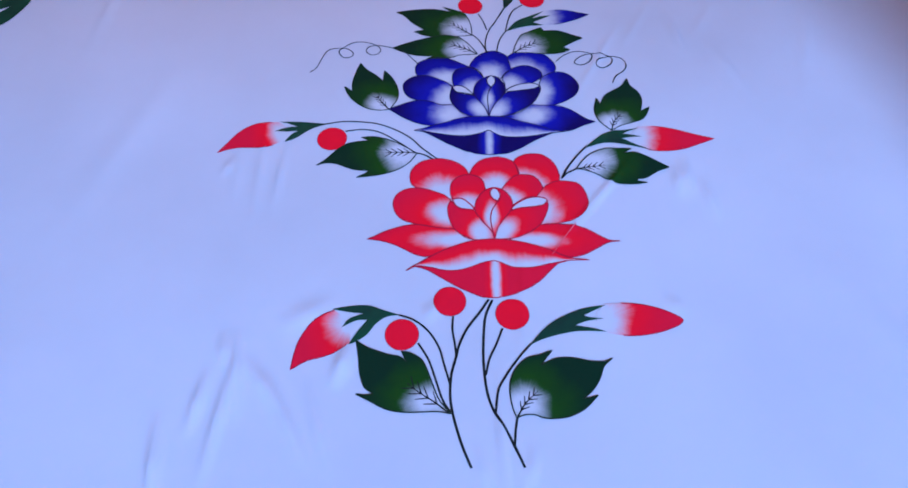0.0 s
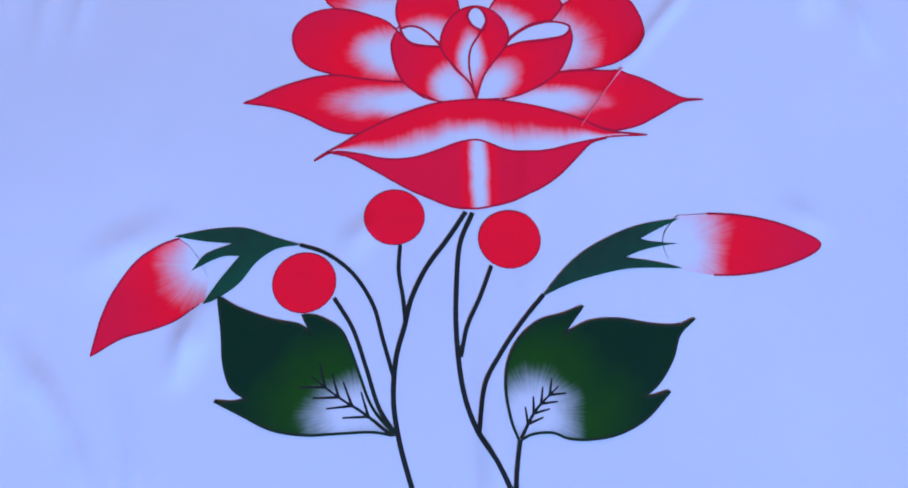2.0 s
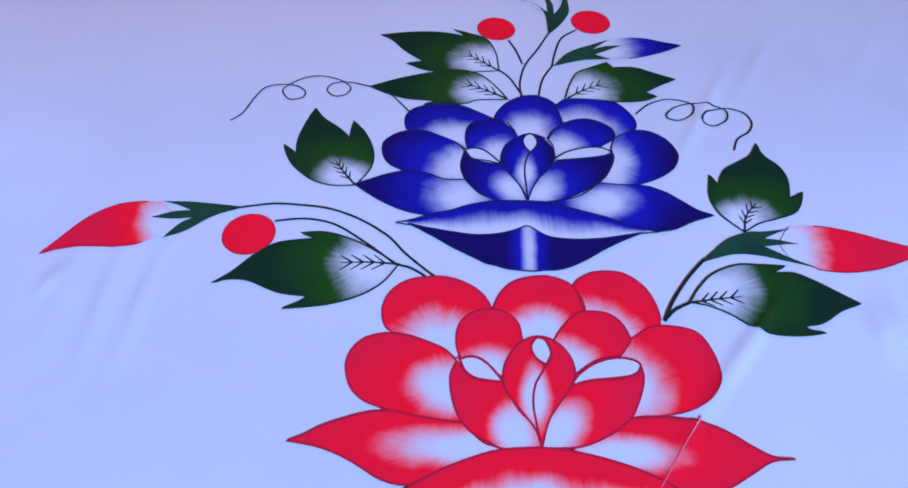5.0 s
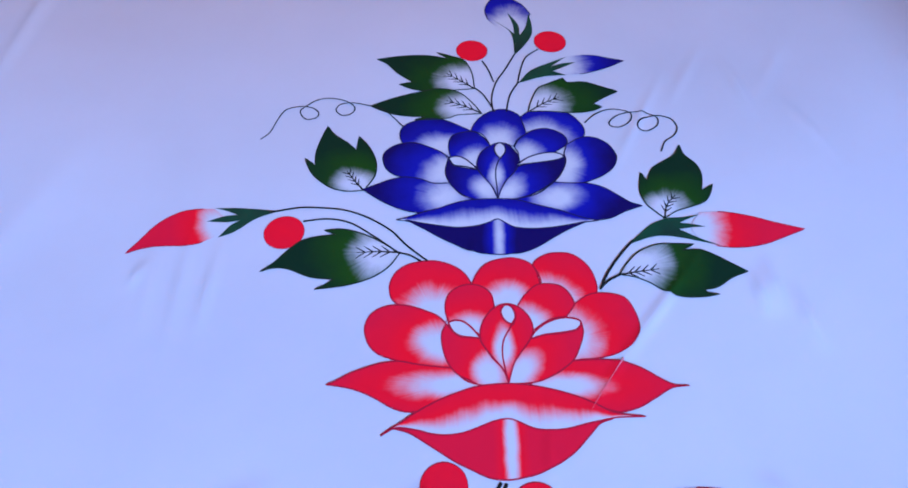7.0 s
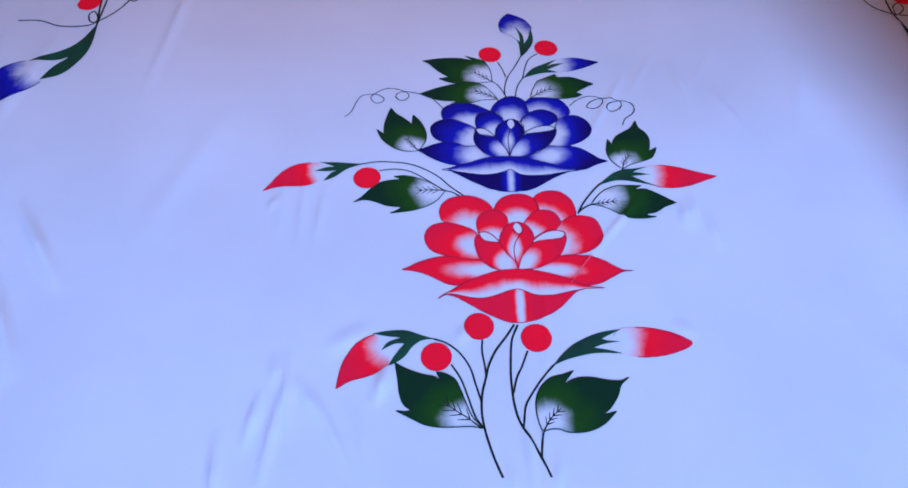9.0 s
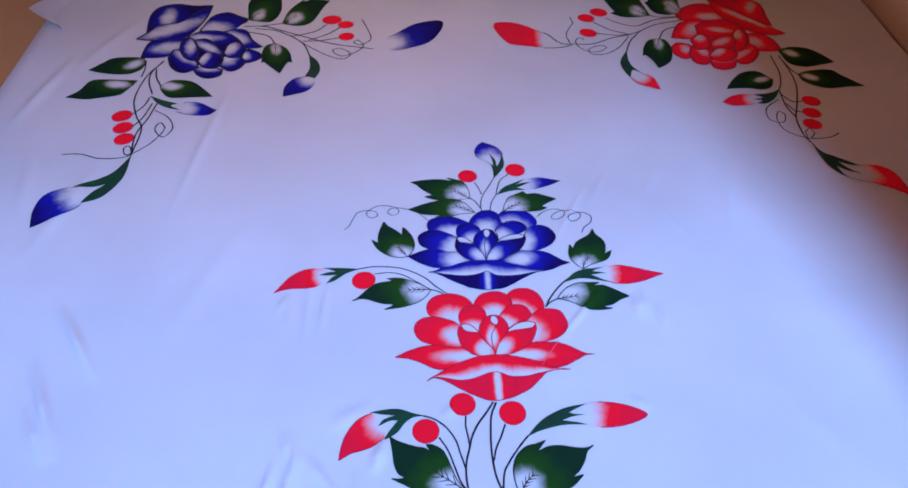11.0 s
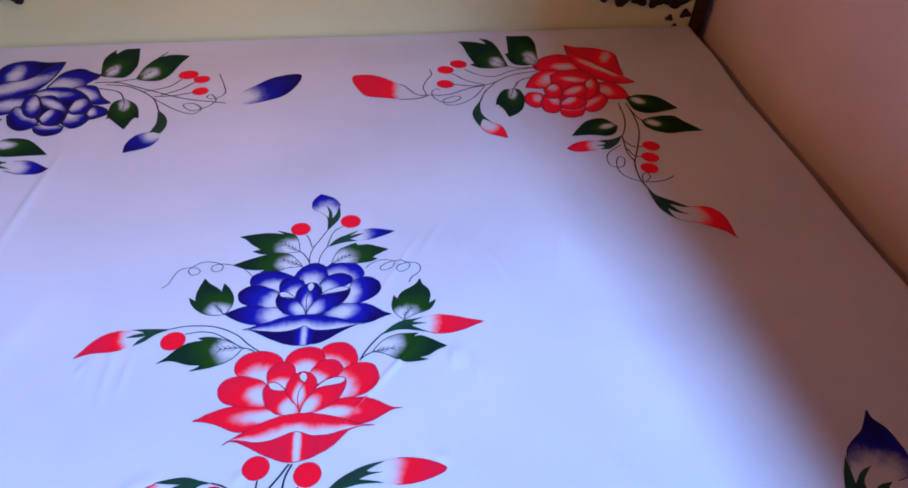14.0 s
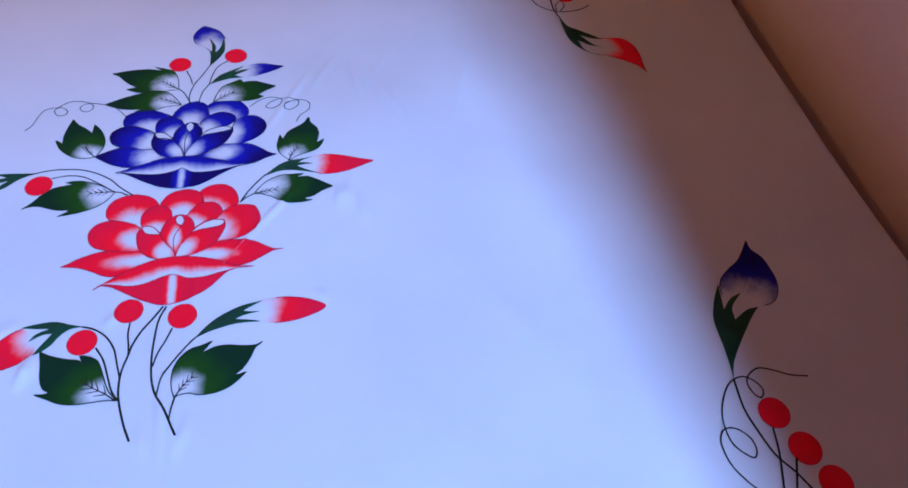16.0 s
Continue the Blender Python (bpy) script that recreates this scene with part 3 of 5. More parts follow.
    lip(hue, [(21.2, 34.6, 1), (26.6, 41.3), (36.7, 47.8), (47.9, 50.5), (56.9, 49.3), (60.9, 45.9), (56.7, 40.4), (45.8, 38.5), (32.1, 37.5)])
    lip(hue, [(6.2, 63.9), (2.5, 58.5), (4.7, 51.2), (10.3, 47, 1), (13, 54.4), (10.9, 62.1)])
    crease([(12.1, 51.9), (7.5, 44), (2.3, 35.6), (0.1, 25.6), (0.5, 14.2), (1.9, 2.2)])


def blue_rose(hue=BLUE):
    Brush.hue, Brush.owner = hue, new_rose((7, 180), hue)
    Brush.wash = 0.3
    petal(hue, [(-65.5, 234.8, 1), (-67.6, 242.7), (-66.8, 252), (-61.4, 259.6), (-50.7, 264.1), (-37.8, 266), (-25, 262.6), (-12.7, 254.8), (-3.4,
        248.4, 1), (-17.5, 244.1), (-22.3, 233.2), (-24.1, 215.5, 1), (-33, 223.8), (-49.1, 232.2)], (-32.8, 229.1), (25.5, -0.2), (0.7, 17))
    petal(hue, [(-3.4, 248.4, 1), (1.2, 257.9), (9.8, 267.6), (21.3, 273.5), (32.3, 273.5), (42.3, 266.1), (47.2, 254.4), (46.7, 241.7, 1), (38.3,
        235.7), (32.9, 226.7, 1), (23.2, 231.6), (12.3, 226.9, 1), (10.3, 235.9), (5.6, 244)], (20.9, 230.4), (19.9, -0.2), (2.6, 23.5))
    petal(hue, [(44, 262.8, 1), (51.5, 269.4), (63.1, 273.3), (76.3, 273.2), (88.4, 267.1), (96.1, 257.2), (100.3, 245.7), (97.2, 235.1), (80.7,
        226.2, 1), (81.6, 235.3), (75.3, 242.8), (60.9, 246), (46.5, 243.6, 1)], (62.3, 241), (25.7, -3.3), (2.9, 17.8))
    petal(hue, [(-26.1, 214.4, 1), (-31, 222.6), (-43, 230.4), (-53.2, 235.3), (-63.5, 236), (-73.7, 232.5), (-81.7, 224.8), (-83.1, 215), (-80,
        204.8), (-73.2, 198.1), (-65.4, 194.8, 1), (-51.8, 192.5), (-42.2, 187.5), (-26.7, 186.8, 1), (-29.4, 196), (-28.5, 207)], (-29.2, 200.4),
        (-22.5, 0.3), (0.9, 20.4))
    petal(hue, [(80.7, 226.2, 1), (92.6, 233.3), (101.4, 235.1), (111.3, 231.9), (119.7, 222.8), (122.7, 209.3), (117.5, 196.9), (107.5, 188.8),
        (96.4, 183.5), (87.9, 181), (76.1, 181.1), (62.7, 182.9, 1), (70.3, 192), (76.9, 205.8), (76.7, 215.6, 1)], (73.5, 198.6), (18.5, 1.5), (5.1,
        27.6))
    petal(hue, [(-24, 216.7, 1), (-25.1, 227.2), (-23.8, 236.2), (-19.7, 243.5), (-11.1, 246.6), (-0.5, 246.5), (7.2, 239), (12.4, 228.1, 1), (5.2,
        216.4), (-2.4, 203.9, 1), (-11.3, 212.5), (-19.2, 216.6)], (-4.1, 212.4), (15.7, 3.3), (1.2, 15.8))
    petal(hue, [(33.6, 225.5, 1), (38, 233.8), (45.2, 240.5), (54.5, 246.1), (65.4, 247.2), (75.3, 242.8), (81.6, 235.3), (80.7, 226.2), (68.7, 217.4,
        1), (54.2, 216.4), (34.2, 204.6, 1), (36.3, 217.8)], (41, 216), (17.6, -2.5), (5, 17.8))
    petal(hue, [(-100.9, 183.5, 1), (-90.4, 187.6), (-79, 192.3), (-65.4, 195.3), (-51.8, 192.5), (-40.3, 186.9), (-26.7, 186.8, 1), (-17.9, 173.1),
        (-3.2, 166.7, 1), (-22.3, 163.5), (-37.5, 157.8), (-52.4, 155.1, 1), (-63.5, 157.7), (-74.6, 162.8), (-86, 170.5), (-93.8, 177.2)], (-31.3,
        171.2), (-22.7, 0.3), (-0.8, -17.9))
    petal(hue, [(132.6, 152.7, 1), (123.1, 157.3), (113.8, 166), (104.2, 174.4), (91.6, 179.9), (76.1, 181.1), (62.7, 182.9, 1), (47.1, 171.1), (27.2,
        165.8, 1), (44.8, 156), (65.7, 146.9), (79.3, 140), (92.3, 139.8, 1), (103.9, 141.5), (116.7, 147.5)], (63.5, 165.7), (22.3, -0.3), (2.8,
        15.5))
    petal(hue, [(-26.1, 215.5, 1), (-29.6, 201.5), (-28.5, 190.5), (-23.2, 179.9), (-14.2, 171), (-3.2, 166.7), (12.4, 166.5, 1), (8, 183.1), (-1.1,
        200, 1), (-15.9, 204.1), (-22.9, 207)], (4, 177.9), (-13.7, 1.8), (-0.5, 16))
    petal(hue, [(76.4, 212.1, 1), (75.5, 203), (67.8, 189.3), (56.1, 178.8), (41.2, 170.2), (27.2, 166.3), (12.4, 166, 1), (14.8, 174.1), (22.1,
        187.2), (32.6, 201.8, 1), (46.4, 205.6), (60.8, 206.6), (71.4, 209.3)], (22.6, 175.6), (16.2, 5), (3.2, 17))
    petal(hue, [(12.4, 166.5, 1), (9.5, 179.4), (2.9, 191.8), (-1.4, 201.1), (-1, 210.7), (3.5, 221), (12.5, 228.6), (21.1, 231.6), (29, 227.9),
        (34.7, 217.8), (35.9, 208), (31.3, 198), (22.1, 187.2), (16.2, 176.7)], (13.9, 191.6), (7.9, -0.1), (-2.1, -20))
    lip_petal(hue, [(-73.3, 149.2, 1), (-61.6, 151.9), (-50.5, 156.1), (-37.5, 159.3), (-26, 163.6), (-10.7, 166.8), (8.3, 167.1), (27.1, 165.3), (45.1,
        158.5), (62.9, 151.8), (80, 143.3), (93.3, 139.3, 1), (75.1, 137.7), (56.1, 134.8), (37.7, 134.2), (23.4, 136.3), (16.6, 140.6), (9.8, 145.4),
        (2.1, 142.3), (-9.2, 139.2), (-23.7, 138.5), (-38.1, 141.1), (-52.6, 144.6)], 0.08, 0.70)
    Brush.wash = 0.5
    petal(hue, [(-65.3, 148.6, 1), (-52.6, 144.6), (-38.1, 141.1), (-23.7, 138.5), (-9.2, 139.2), (2.1, 142.3), (9.8, 145.4), (16.6, 140.6), (23.4,
        136.3), (37.7, 134.2), (56.1, 134.8), (82.8, 139, 1), (66.6, 131.8), (54.4, 125.2), (40.4, 116.6), (27.2, 111.2), (12.9, 109.7), (-0.9,
        110.9), (-14.7, 114.1), (-26.5, 121.3), (-38.6, 129.1), (-50.9, 138.5)], (9.1, 126), (5.4, -0.1), (-3.4, -44))
    lip(hue, [(-26.1, 215.5, 1), (-19.1, 217.2), (-11.3, 213.7), (-1, 200.6, 1), (-11.9, 204.6), (-21.7, 207)])
    lip(hue, [(33.3, 204.1, 1), (43.3, 211.9), (56.2, 216.4), (68.6, 216.9), (76, 212.1), (69.2, 208.2), (54.6, 206.1)])
    lip(hue, [(21.1, 231.6), (16, 226.8), (15.7, 219.7), (19.4, 212.2, 1), (24.7, 219.7), (25.1, 226.7)])
    crease([(19.5, 213.9), (15.2, 203.7), (13.3, 192.7), (13, 179.4), (12.4, 166.5)])
    Brush.wash = 0.0


def new_rose(at, hue):
    """The dark ground stroke at the heart, to which the rose's petals belong."""
    Brush.layer = 0
    heart = [(at[0] + 5 * math.cos(i / 12 * math.tau), at[1] + 5 * math.sin(i / 12 * math.tau)) for i in range(12)]
    return filled("rose", heart, hue[1], sheet, None, ("red" if hue is RED else "blue") + " painted rose with white-shaded petals")


def lower_spray():
    Brush.layer = 0
    line("stem", [(-10.6, -64.7), (-21.8, -79.5), (-33.2, -93.3), (-41.7, -108.7), (-46, -122.2), (-51.3, -138.5), (-53.6, -157.6), (-52.3, -174.7),
        (-49, -191.3), (-45.6, -204.5), (-40.3, -220.2)], 1.9)
    line("stem", [(-7.2, -65.4), (-15.2, -81.9), (-19.1, -103.5), (-21.5, -127.6), (-21.1, -154), (-16.9, -173.1), (-8.3, -190.4), (-2.7, -205.4),
        (3.7, -223)], 1.9)
    line("stem", [(-45.6, -80.2), (-47.2, -94), (-46, -108.4), (-45.6, -121.2)], 1.6)
    line("stem", [(-0.7, -95.2), (-8.3, -111.4), (-15.7, -124.7), (-20.6, -140.1)], 1.6)
    line("stem", [(-79.5, -105.7), (-71.1, -121.8), (-65.7, -140.6), (-60.6, -160.1), (-54, -172.4)], 1.6)
    line("stem", [(-95.8, -76.2), (-82.6, -82.1), (-69.8, -94), (-60.8, -110.7), (-57, -128.1), (-52.9, -147.1)], 1.6)
    line("stem", [(23.4, -112.6), (9.5, -126.8), (-2.1, -141), (-10.8, -154.9), (-15.8, -176.3)], 1.6)
    line("stem", [(-2.8, -206), (-0.4, -192.6), (3, -179.4)], 1.6)
    berry((-47.6, -64.5), 15.4)
    berry((-93.9, -96.4), 15.5)
    berry((10.1, -81.6), 15.8)
    bud(RED, [(-193.6, -124.7, 1), (-190.5, -106.9), (-185.8, -93.5), (-176.5, -80), (-165.5, -71.8), (-155.8, -68.1, 1), (-148.9, -74.9), (-141.2,
        -90), (-141.5, -102.3, 1), (-154, -109.9), (-166.4, -114), (-180.3, -117.2)], (-142.1, -82.8), (-16.8, -4.1), (5.5, -21.7))
    calyx(GREEN, [(-158.2, -66.8, 1), (-142.7, -64.3), (-124.3, -64.6), (-109.2, -70.7), (-95.2, -76.3, 1), (-107.5, -77.5), (-117.5, -84), (-125.6,
        -94.2), (-136.7, -101.7), (-142.4, -104, 1), (-136.9, -94), (-125.7, -79.7, 1), (-135.6, -79.7), (-149.2, -85.8, 1), (-142.3, -77.3), (-129.2,
        -72.8, 1), (-142.5, -70.6)])
    leaf(GREEN, [(-135.5, -100.1, 1), (-125.4, -107.1), (-109.4, -114.3), (-96.6, -118), (-90.4, -123.6, 1), (-94.9, -113.1, 1), (-86.9, -114.8),
        (-77.5, -121.3), (-73.1, -130.1), (-69, -143.5), (-63.6, -159.9), (-53.8, -173.6, 1), (-64.3, -170.9), (-79.4, -170.2), (-94.5, -169.5),
        (-109.6, -165.8), (-123.2, -157.9), (-135.5, -150.6, 1), (-127.9, -151.9), (-120.2, -151.3, 1), (-128, -145), (-131.9, -133.4), (-133.2,
        -118.4)], (-70.5, -160.8), (-22.9, 2), (2.4, 16.3))
    vein([(-55.9, -172.8), (-66.9, -162.7), (-78.8, -153.9), (-90.9, -143.3)])
    bud(RED, [(98.6, -76.4, 1), (118, -77.1), (135.1, -80), (151.4, -85.5), (165.1, -93.5), (169, -98.4), (162.2, -103.5), (144.9, -108.7), (127,
        -110.9), (110, -109.9), (95.4, -106.2, 1), (88.7, -97.6), (89.4, -86.4)], (93.3, -92.4), (22.6, -1.8), (-6.3, -28.6))
    calyx(GREEN, [(99.3, -78, 1), (82.1, -79.3), (67.4, -82.7), (48.6, -90.7), (35, -100.6), (22.3, -113.6, 1), (37.2, -108), (53, -104.6), (70.4,
        -102.8), (95.7, -105.1, 1), (84.5, -101), (67.2, -96.6, 1), (79.3, -93.1), (96.3, -91.5, 1), (83.4, -89.7), (77, -87.3, 1), (86.6, -83.1)])
    leaf(GREEN, [(95.5, -131.1, 1), (87.5, -133.9), (74.5, -132.5), (58.7, -128.4), (45.5, -128), (36.8, -130.7), (29.7, -134.2, 1), (33.8, -128.8),
        (41.9, -120.1, 1), (31.4, -123.4), (19.5, -125.9), (8.6, -133.5), (1.6, -144.6), (-1, -157.3), (-0.3, -171.5), (2.1, -180.9, 1), (8.7,
        -178.4), (17.9, -178.6), (25.2, -181.9), (35.8, -183.1), (48.5, -181.8), (62.2, -176.2), (76.1, -164.8, 1), (69, -166.4), (62.5, -166.8, 1),
        (71.9, -160.2), (80.7, -149.5), (86.5, -138.3)], (9.4, -168.6), (21.1, -1.8), (2.6, 18.2))
    vein([(2.9, -180), (11.7, -167.8), (23.7, -157.8)])


def middle_spray():
    Brush.layer = 0
    bud(RED, [(-286.6, 130.5, 1), (-278.6, 141.5), (-266.3, 158.5), (-251.3, 168.9), (-237.5, 171.7), (-222.9, 171.5, 1), (-213.2, 160.1), (-213.7,
        145.9, 1), (-222.2, 140.5), (-237.1, 135), (-252.8, 135.7), (-273, 134.7)], (-219.5, 153), (-12.8, 0.2), (5, -22))
    calyx(GREEN, [(-223, 172, 1), (-200.8, 170.7), (-168.9, 165.7, 1), (-187.7, 158.7), (-203.2, 146.7), (-216.1, 141.4, 1), (-208.1, 152.8), (-201.1,
        157.5, 1), (-212.4, 156.7), (-227.1, 158.4, 1), (-213.8, 163), (-203.1, 163.8, 1), (-213.2, 168.9)])
    line("stem", [(-177.8, 164.4), (-163.5, 166.6), (-150.8, 167.9), (-134.1, 166.2), (-115.3, 162.4), (-96.4, 153.4), (-77.8, 139), (-67, 125.2),
        (-56.5, 114.1), (-49.7, 107.6)], 1.4)
    berry((-163.7, 143.2), 16.2)
    line("stem", [(-149, 153.3), (-129.3, 154.4), (-110.7, 148.9), (-92, 134.6), (-79.3, 123.2), (-71.1, 115.7)], 1.3)
    leaf(GREEN, [(-179.7, 106.4, 1), (-169.6, 114.2), (-157.9, 126.9), (-145.1, 135.6), (-122.4, 138.4, 1), (-131.7, 143.1, 1), (-117.5, 143.3),
        (-102.9, 138.5), (-88.3, 130), (-71.1, 116.5, 1), (-80.5, 104), (-93.7, 95.3), (-110, 90.4), (-123, 88.8), (-137, 87.9, 1), (-128.3, 92),
        (-123, 95.9, 1), (-140.6, 99.1), (-158.5, 107.7), (-170.5, 109.1)], (-87.1, 118.1), (-22.7, -1.7), (0.9, -25))
    vein([(-70.4, 116.9), (-87.8, 119), (-105.2, 119.3)])
    line("stem", [(-71.1, 116.5), (-63.5, 113.8), (-54.9, 107.7)], 1.4)
    leaf(GREEN, [(-132.6, 260.1, 1), (-125.9, 249.4), (-114.8, 238.9), (-106.5, 229.2, 1), (-104.2, 246.1, 1), (-95.3, 232.7), (-89.4, 215.1), (-90.4,
        198.4), (-99.7, 182.5, 1), (-114.9, 182.7), (-128.7, 188.1), (-141.3, 200.1), (-147.6, 211.2), (-151.3, 222.6, 1), (-142, 214, 1), (-141.9,
        228.4), (-137.9, 245.1)], (-105.9, 189.9), (-19.9, 0.3), (-1, 17.4))
    vein([(-100.5, 183), (-108, 194.2), (-114.2, 205.2)])
    line("tendril", [(-64.7, 256.5), (-80.8, 278.1), (-98.4, 286.4), (-111.7, 289.9), (-122.4, 287.8), (-125.8, 280.4), (-120.1, 273.7), (-111.7,
        275.6), (-108.7, 283.7), (-116.2, 291.9), (-129.7, 296.9), (-142.7, 295.5), (-154.8, 286.6), (-158.7, 279.9), (-153, 270.6), (-143.8, 271.9),
        (-141.9, 278.5), (-148.2, 285.2), (-159.2, 287.3), (-171.7, 284), (-178.5, 272.1), (-184.5, 256.1), (-192.3, 248.1)], 1)
    line("tendril", [(102.2, 252.7), (114.1, 263.6), (128.8, 269.5), (141.6, 267.5), (148.2, 262.1), (144.3, 252.3), (134, 246), (125.8, 248), (126.3,
        253.8), (135.7, 261.5), (149.8, 264.7), (164.4, 261.3), (171.5, 255.4), (168.6, 245.8), (158.1, 239.6), (151.3, 242.7), (151.1, 248.4),
        (158.3, 255.5), (172.4, 258.6), (184.1, 253.3), (186.7, 242.4), (181, 232.5), (171, 225.3), (164.5, 213.5)], 1)
    leaf(GREEN, [(182.6, 220.4, 1), (183.8, 208.6), (191.1, 197.1), (192.6, 183.9), (187.6, 166.5, 1), (198.9, 172.6, 1), (193.1, 161.3), (185.8,
        153.8), (172.5, 149.1), (159.8, 145.4), (148.1, 138.4, 1), (141.3, 147.1), (136.1, 155.6), (134.3, 169.8), (139.8, 189.5, 1), (143.2, 180.2,
        1), (151.2, 193.7), (163.9, 202), (174.3, 208.7)], (151.2, 148.4), (20.9, -0.3), (5.3, 17))
    vein([(148.2, 138.8), (153.4, 151.8), (163.5, 162.7)])
    bud(RED, [(178.6, 142.8, 1), (198.8, 142.3), (219.4, 137), (238.9, 129.1), (261.5, 121.1, 1), (245.5, 115.5), (224.3, 108.4), (204.8, 105.8),
        (186.6, 107.5), (172, 112.9, 1), (167.8, 128.1)], (172.8, 126.5), (20.3, -1.2), (-7.3, -28.4))
    calyx(GREEN, [(179.1, 140.7, 1), (161.4, 138.6), (150, 138.3), (135.2, 132.9), (120.9, 121.7), (111.5, 113.9, 1), (133.2, 120.2), (147.8, 119.9),
        (164.6, 115.5), (187.4, 108.1, 1), (172.2, 116.3), (157.3, 126.5, 1), (168.9, 127.7), (180.2, 128, 1), (168.3, 131.4), (159.5, 133, 1),
        (168.4, 137.1)])
    line("stem", [(81, 73.4), (88.5, 86.2), (101.3, 102.4), (116, 117.3)], 1.6)
    leaf(GREEN, [(200.4, 83, 1), (191.1, 90.1), (180.2, 98.7), (168.3, 105.4), (154, 105.7, 1), (164.9, 111.1, 1), (149, 112.3), (134.6, 112.6),
        (118.4, 106.4), (106.7, 96), (98.8, 86, 1), (108.6, 83.7), (120.5, 77.5), (131.2, 68.4), (143.1, 63.5), (159.5, 62.4), (172, 64, 1), (164.2,
        65.7), (161.1, 68.5, 1), (172.8, 70.5), (186.2, 78.1)], (117.3, 92.5), (23.7, -0.5), (-7.3, -25.5))
    vein([(99.8, 85.9), (113.1, 87.7), (131, 89.3)])
    line("stem", [(99.5, 86), (89, 81), (81.6, 74.5)], 1.5)


def top_spray():
    Brush.layer = 0
    line("stem", [(4.4, 305.3), (12.6, 294.5), (21.1, 271.4)], 1.3)
    line("stem", [(19.4, 271.5), (20, 289.8), (26.4, 311.1), (37.8, 330.1), (49.8, 352.5)], 1.3)
    line("stem", [(15.9, 343.1), (20.8, 329.2), (24.1, 312.1)], 1.3)
    line("stem", [(31.8, 270.8), (37.9, 293.1), (48.7, 311.6)], 1.3)
    line("stem", [(74.3, 358.7), (59.9, 346.3), (51.7, 325.7), (47.2, 309.1)], 1.3)
    leaf(GREEN, [(-87.7, 350.5, 1), (-63.9, 353.8), (-38.8, 353.4), (-17.1, 347.6, 1), (-28.5, 357.6, 1), (-13.7, 351.2), (-1.6, 344.1), (4.3, 325.6),
        (4.9, 303.5, 1), (-23.2, 302.5), (-50.3, 304.8), (-67, 313.5, 1), (-54.1, 316.3, 1), (-67.7, 329.5), (-77.9, 343.5)], (-5.2, 314.5), (-24.4,
        1.3), (-1.8, -23.2))
    leaf(GREEN, [(-94.5, 285.2, 1), (-71.7, 294.9), (-47.4, 302.1), (-29.1, 305.4), (-11.2, 300.1), (-0.2, 286.7), (9.1, 269.6, 1), (-13.5, 269.2),
        (-25.6, 265), (-53.8, 264.9, 1), (-44.2, 268.5, 1), (-66.5, 271.3), (-81.1, 277.1)], (-8, 278.8), (-23.8, 1.3), (-1.6, -20.3))
    vein([(4.9, 303.5), (-7, 314.6), (-20.4, 326)])
    vein([(8, 270.5), (-6.7, 280.4), (-22.9, 288.8)])
    berry((7.1, 358.5), 15.5)
    berry((88.1, 369.5), 16.2)
    bud(BLUE, [(42.7, 448.4, 1), (32.8, 438.2), (26.7, 423.8), (28.5, 407.3), (35.3, 396.8, 1), (50.3, 384.2), (64.8, 395.3), (73.9, 415.2, 1), (66,
        432.3), (53.6, 442.5)], (49.7, 396.1), (24.9, -1.3), (3.1, 27.4))
    calyx(GREEN, [(34.8, 404.9, 1), (47.6, 389.2), (50.7, 376.3), (49.6, 350.6, 1), (60.9, 364.2), (70.8, 381.1), (73, 397.9), (71.9, 415.3, 1),
        (65.8, 393.3), (58.4, 380.8, 1), (58.6, 398.6), (49.6, 418.5, 1), (53.3, 398.9), (52.9, 384, 1), (44.9, 394.3)])
    bud(BLUE, [(79.9, 339.7, 1), (100, 346.1), (125.7, 346.6), (143.9, 340.9), (157.7, 336.5, 1), (138.1, 327.4), (114.8, 320.5), (92.6, 319, 1),
        (84.5, 327.6)], (88.4, 332.8), (27.6, -1.5), (-3.7, -24.9))
    calyx(GREEN, [(47.8, 309, 1), (62.4, 326.9), (82.8, 337.7), (99.8, 345.1, 1), (83.9, 332.1, 1), (95.3, 336.1), (108.8, 337.2, 1), (94.3, 329.8),
        (84.1, 324.9, 1), (96.9, 318.8, 1), (73.6, 317.4)])
    leaf(GREEN, [(142.2, 293.4, 1), (127, 301.2), (112.7, 308.1), (95.3, 308.2, 1), (91.9, 314.6, 1), (75.2, 306.7), (65.1, 300.2), (56.8, 283.6),
        (52, 269.7, 1), (69.9, 269.5), (93.5, 266.5), (111.8, 268), (123, 273.2, 1), (115.3, 277.8, 1), (127.1, 285.6)], (68.6, 281.2), (24, -1.3),
        (-3.1, -22.2))
    vein([(53.9, 270.4), (68.5, 280.4), (84.8, 288)])


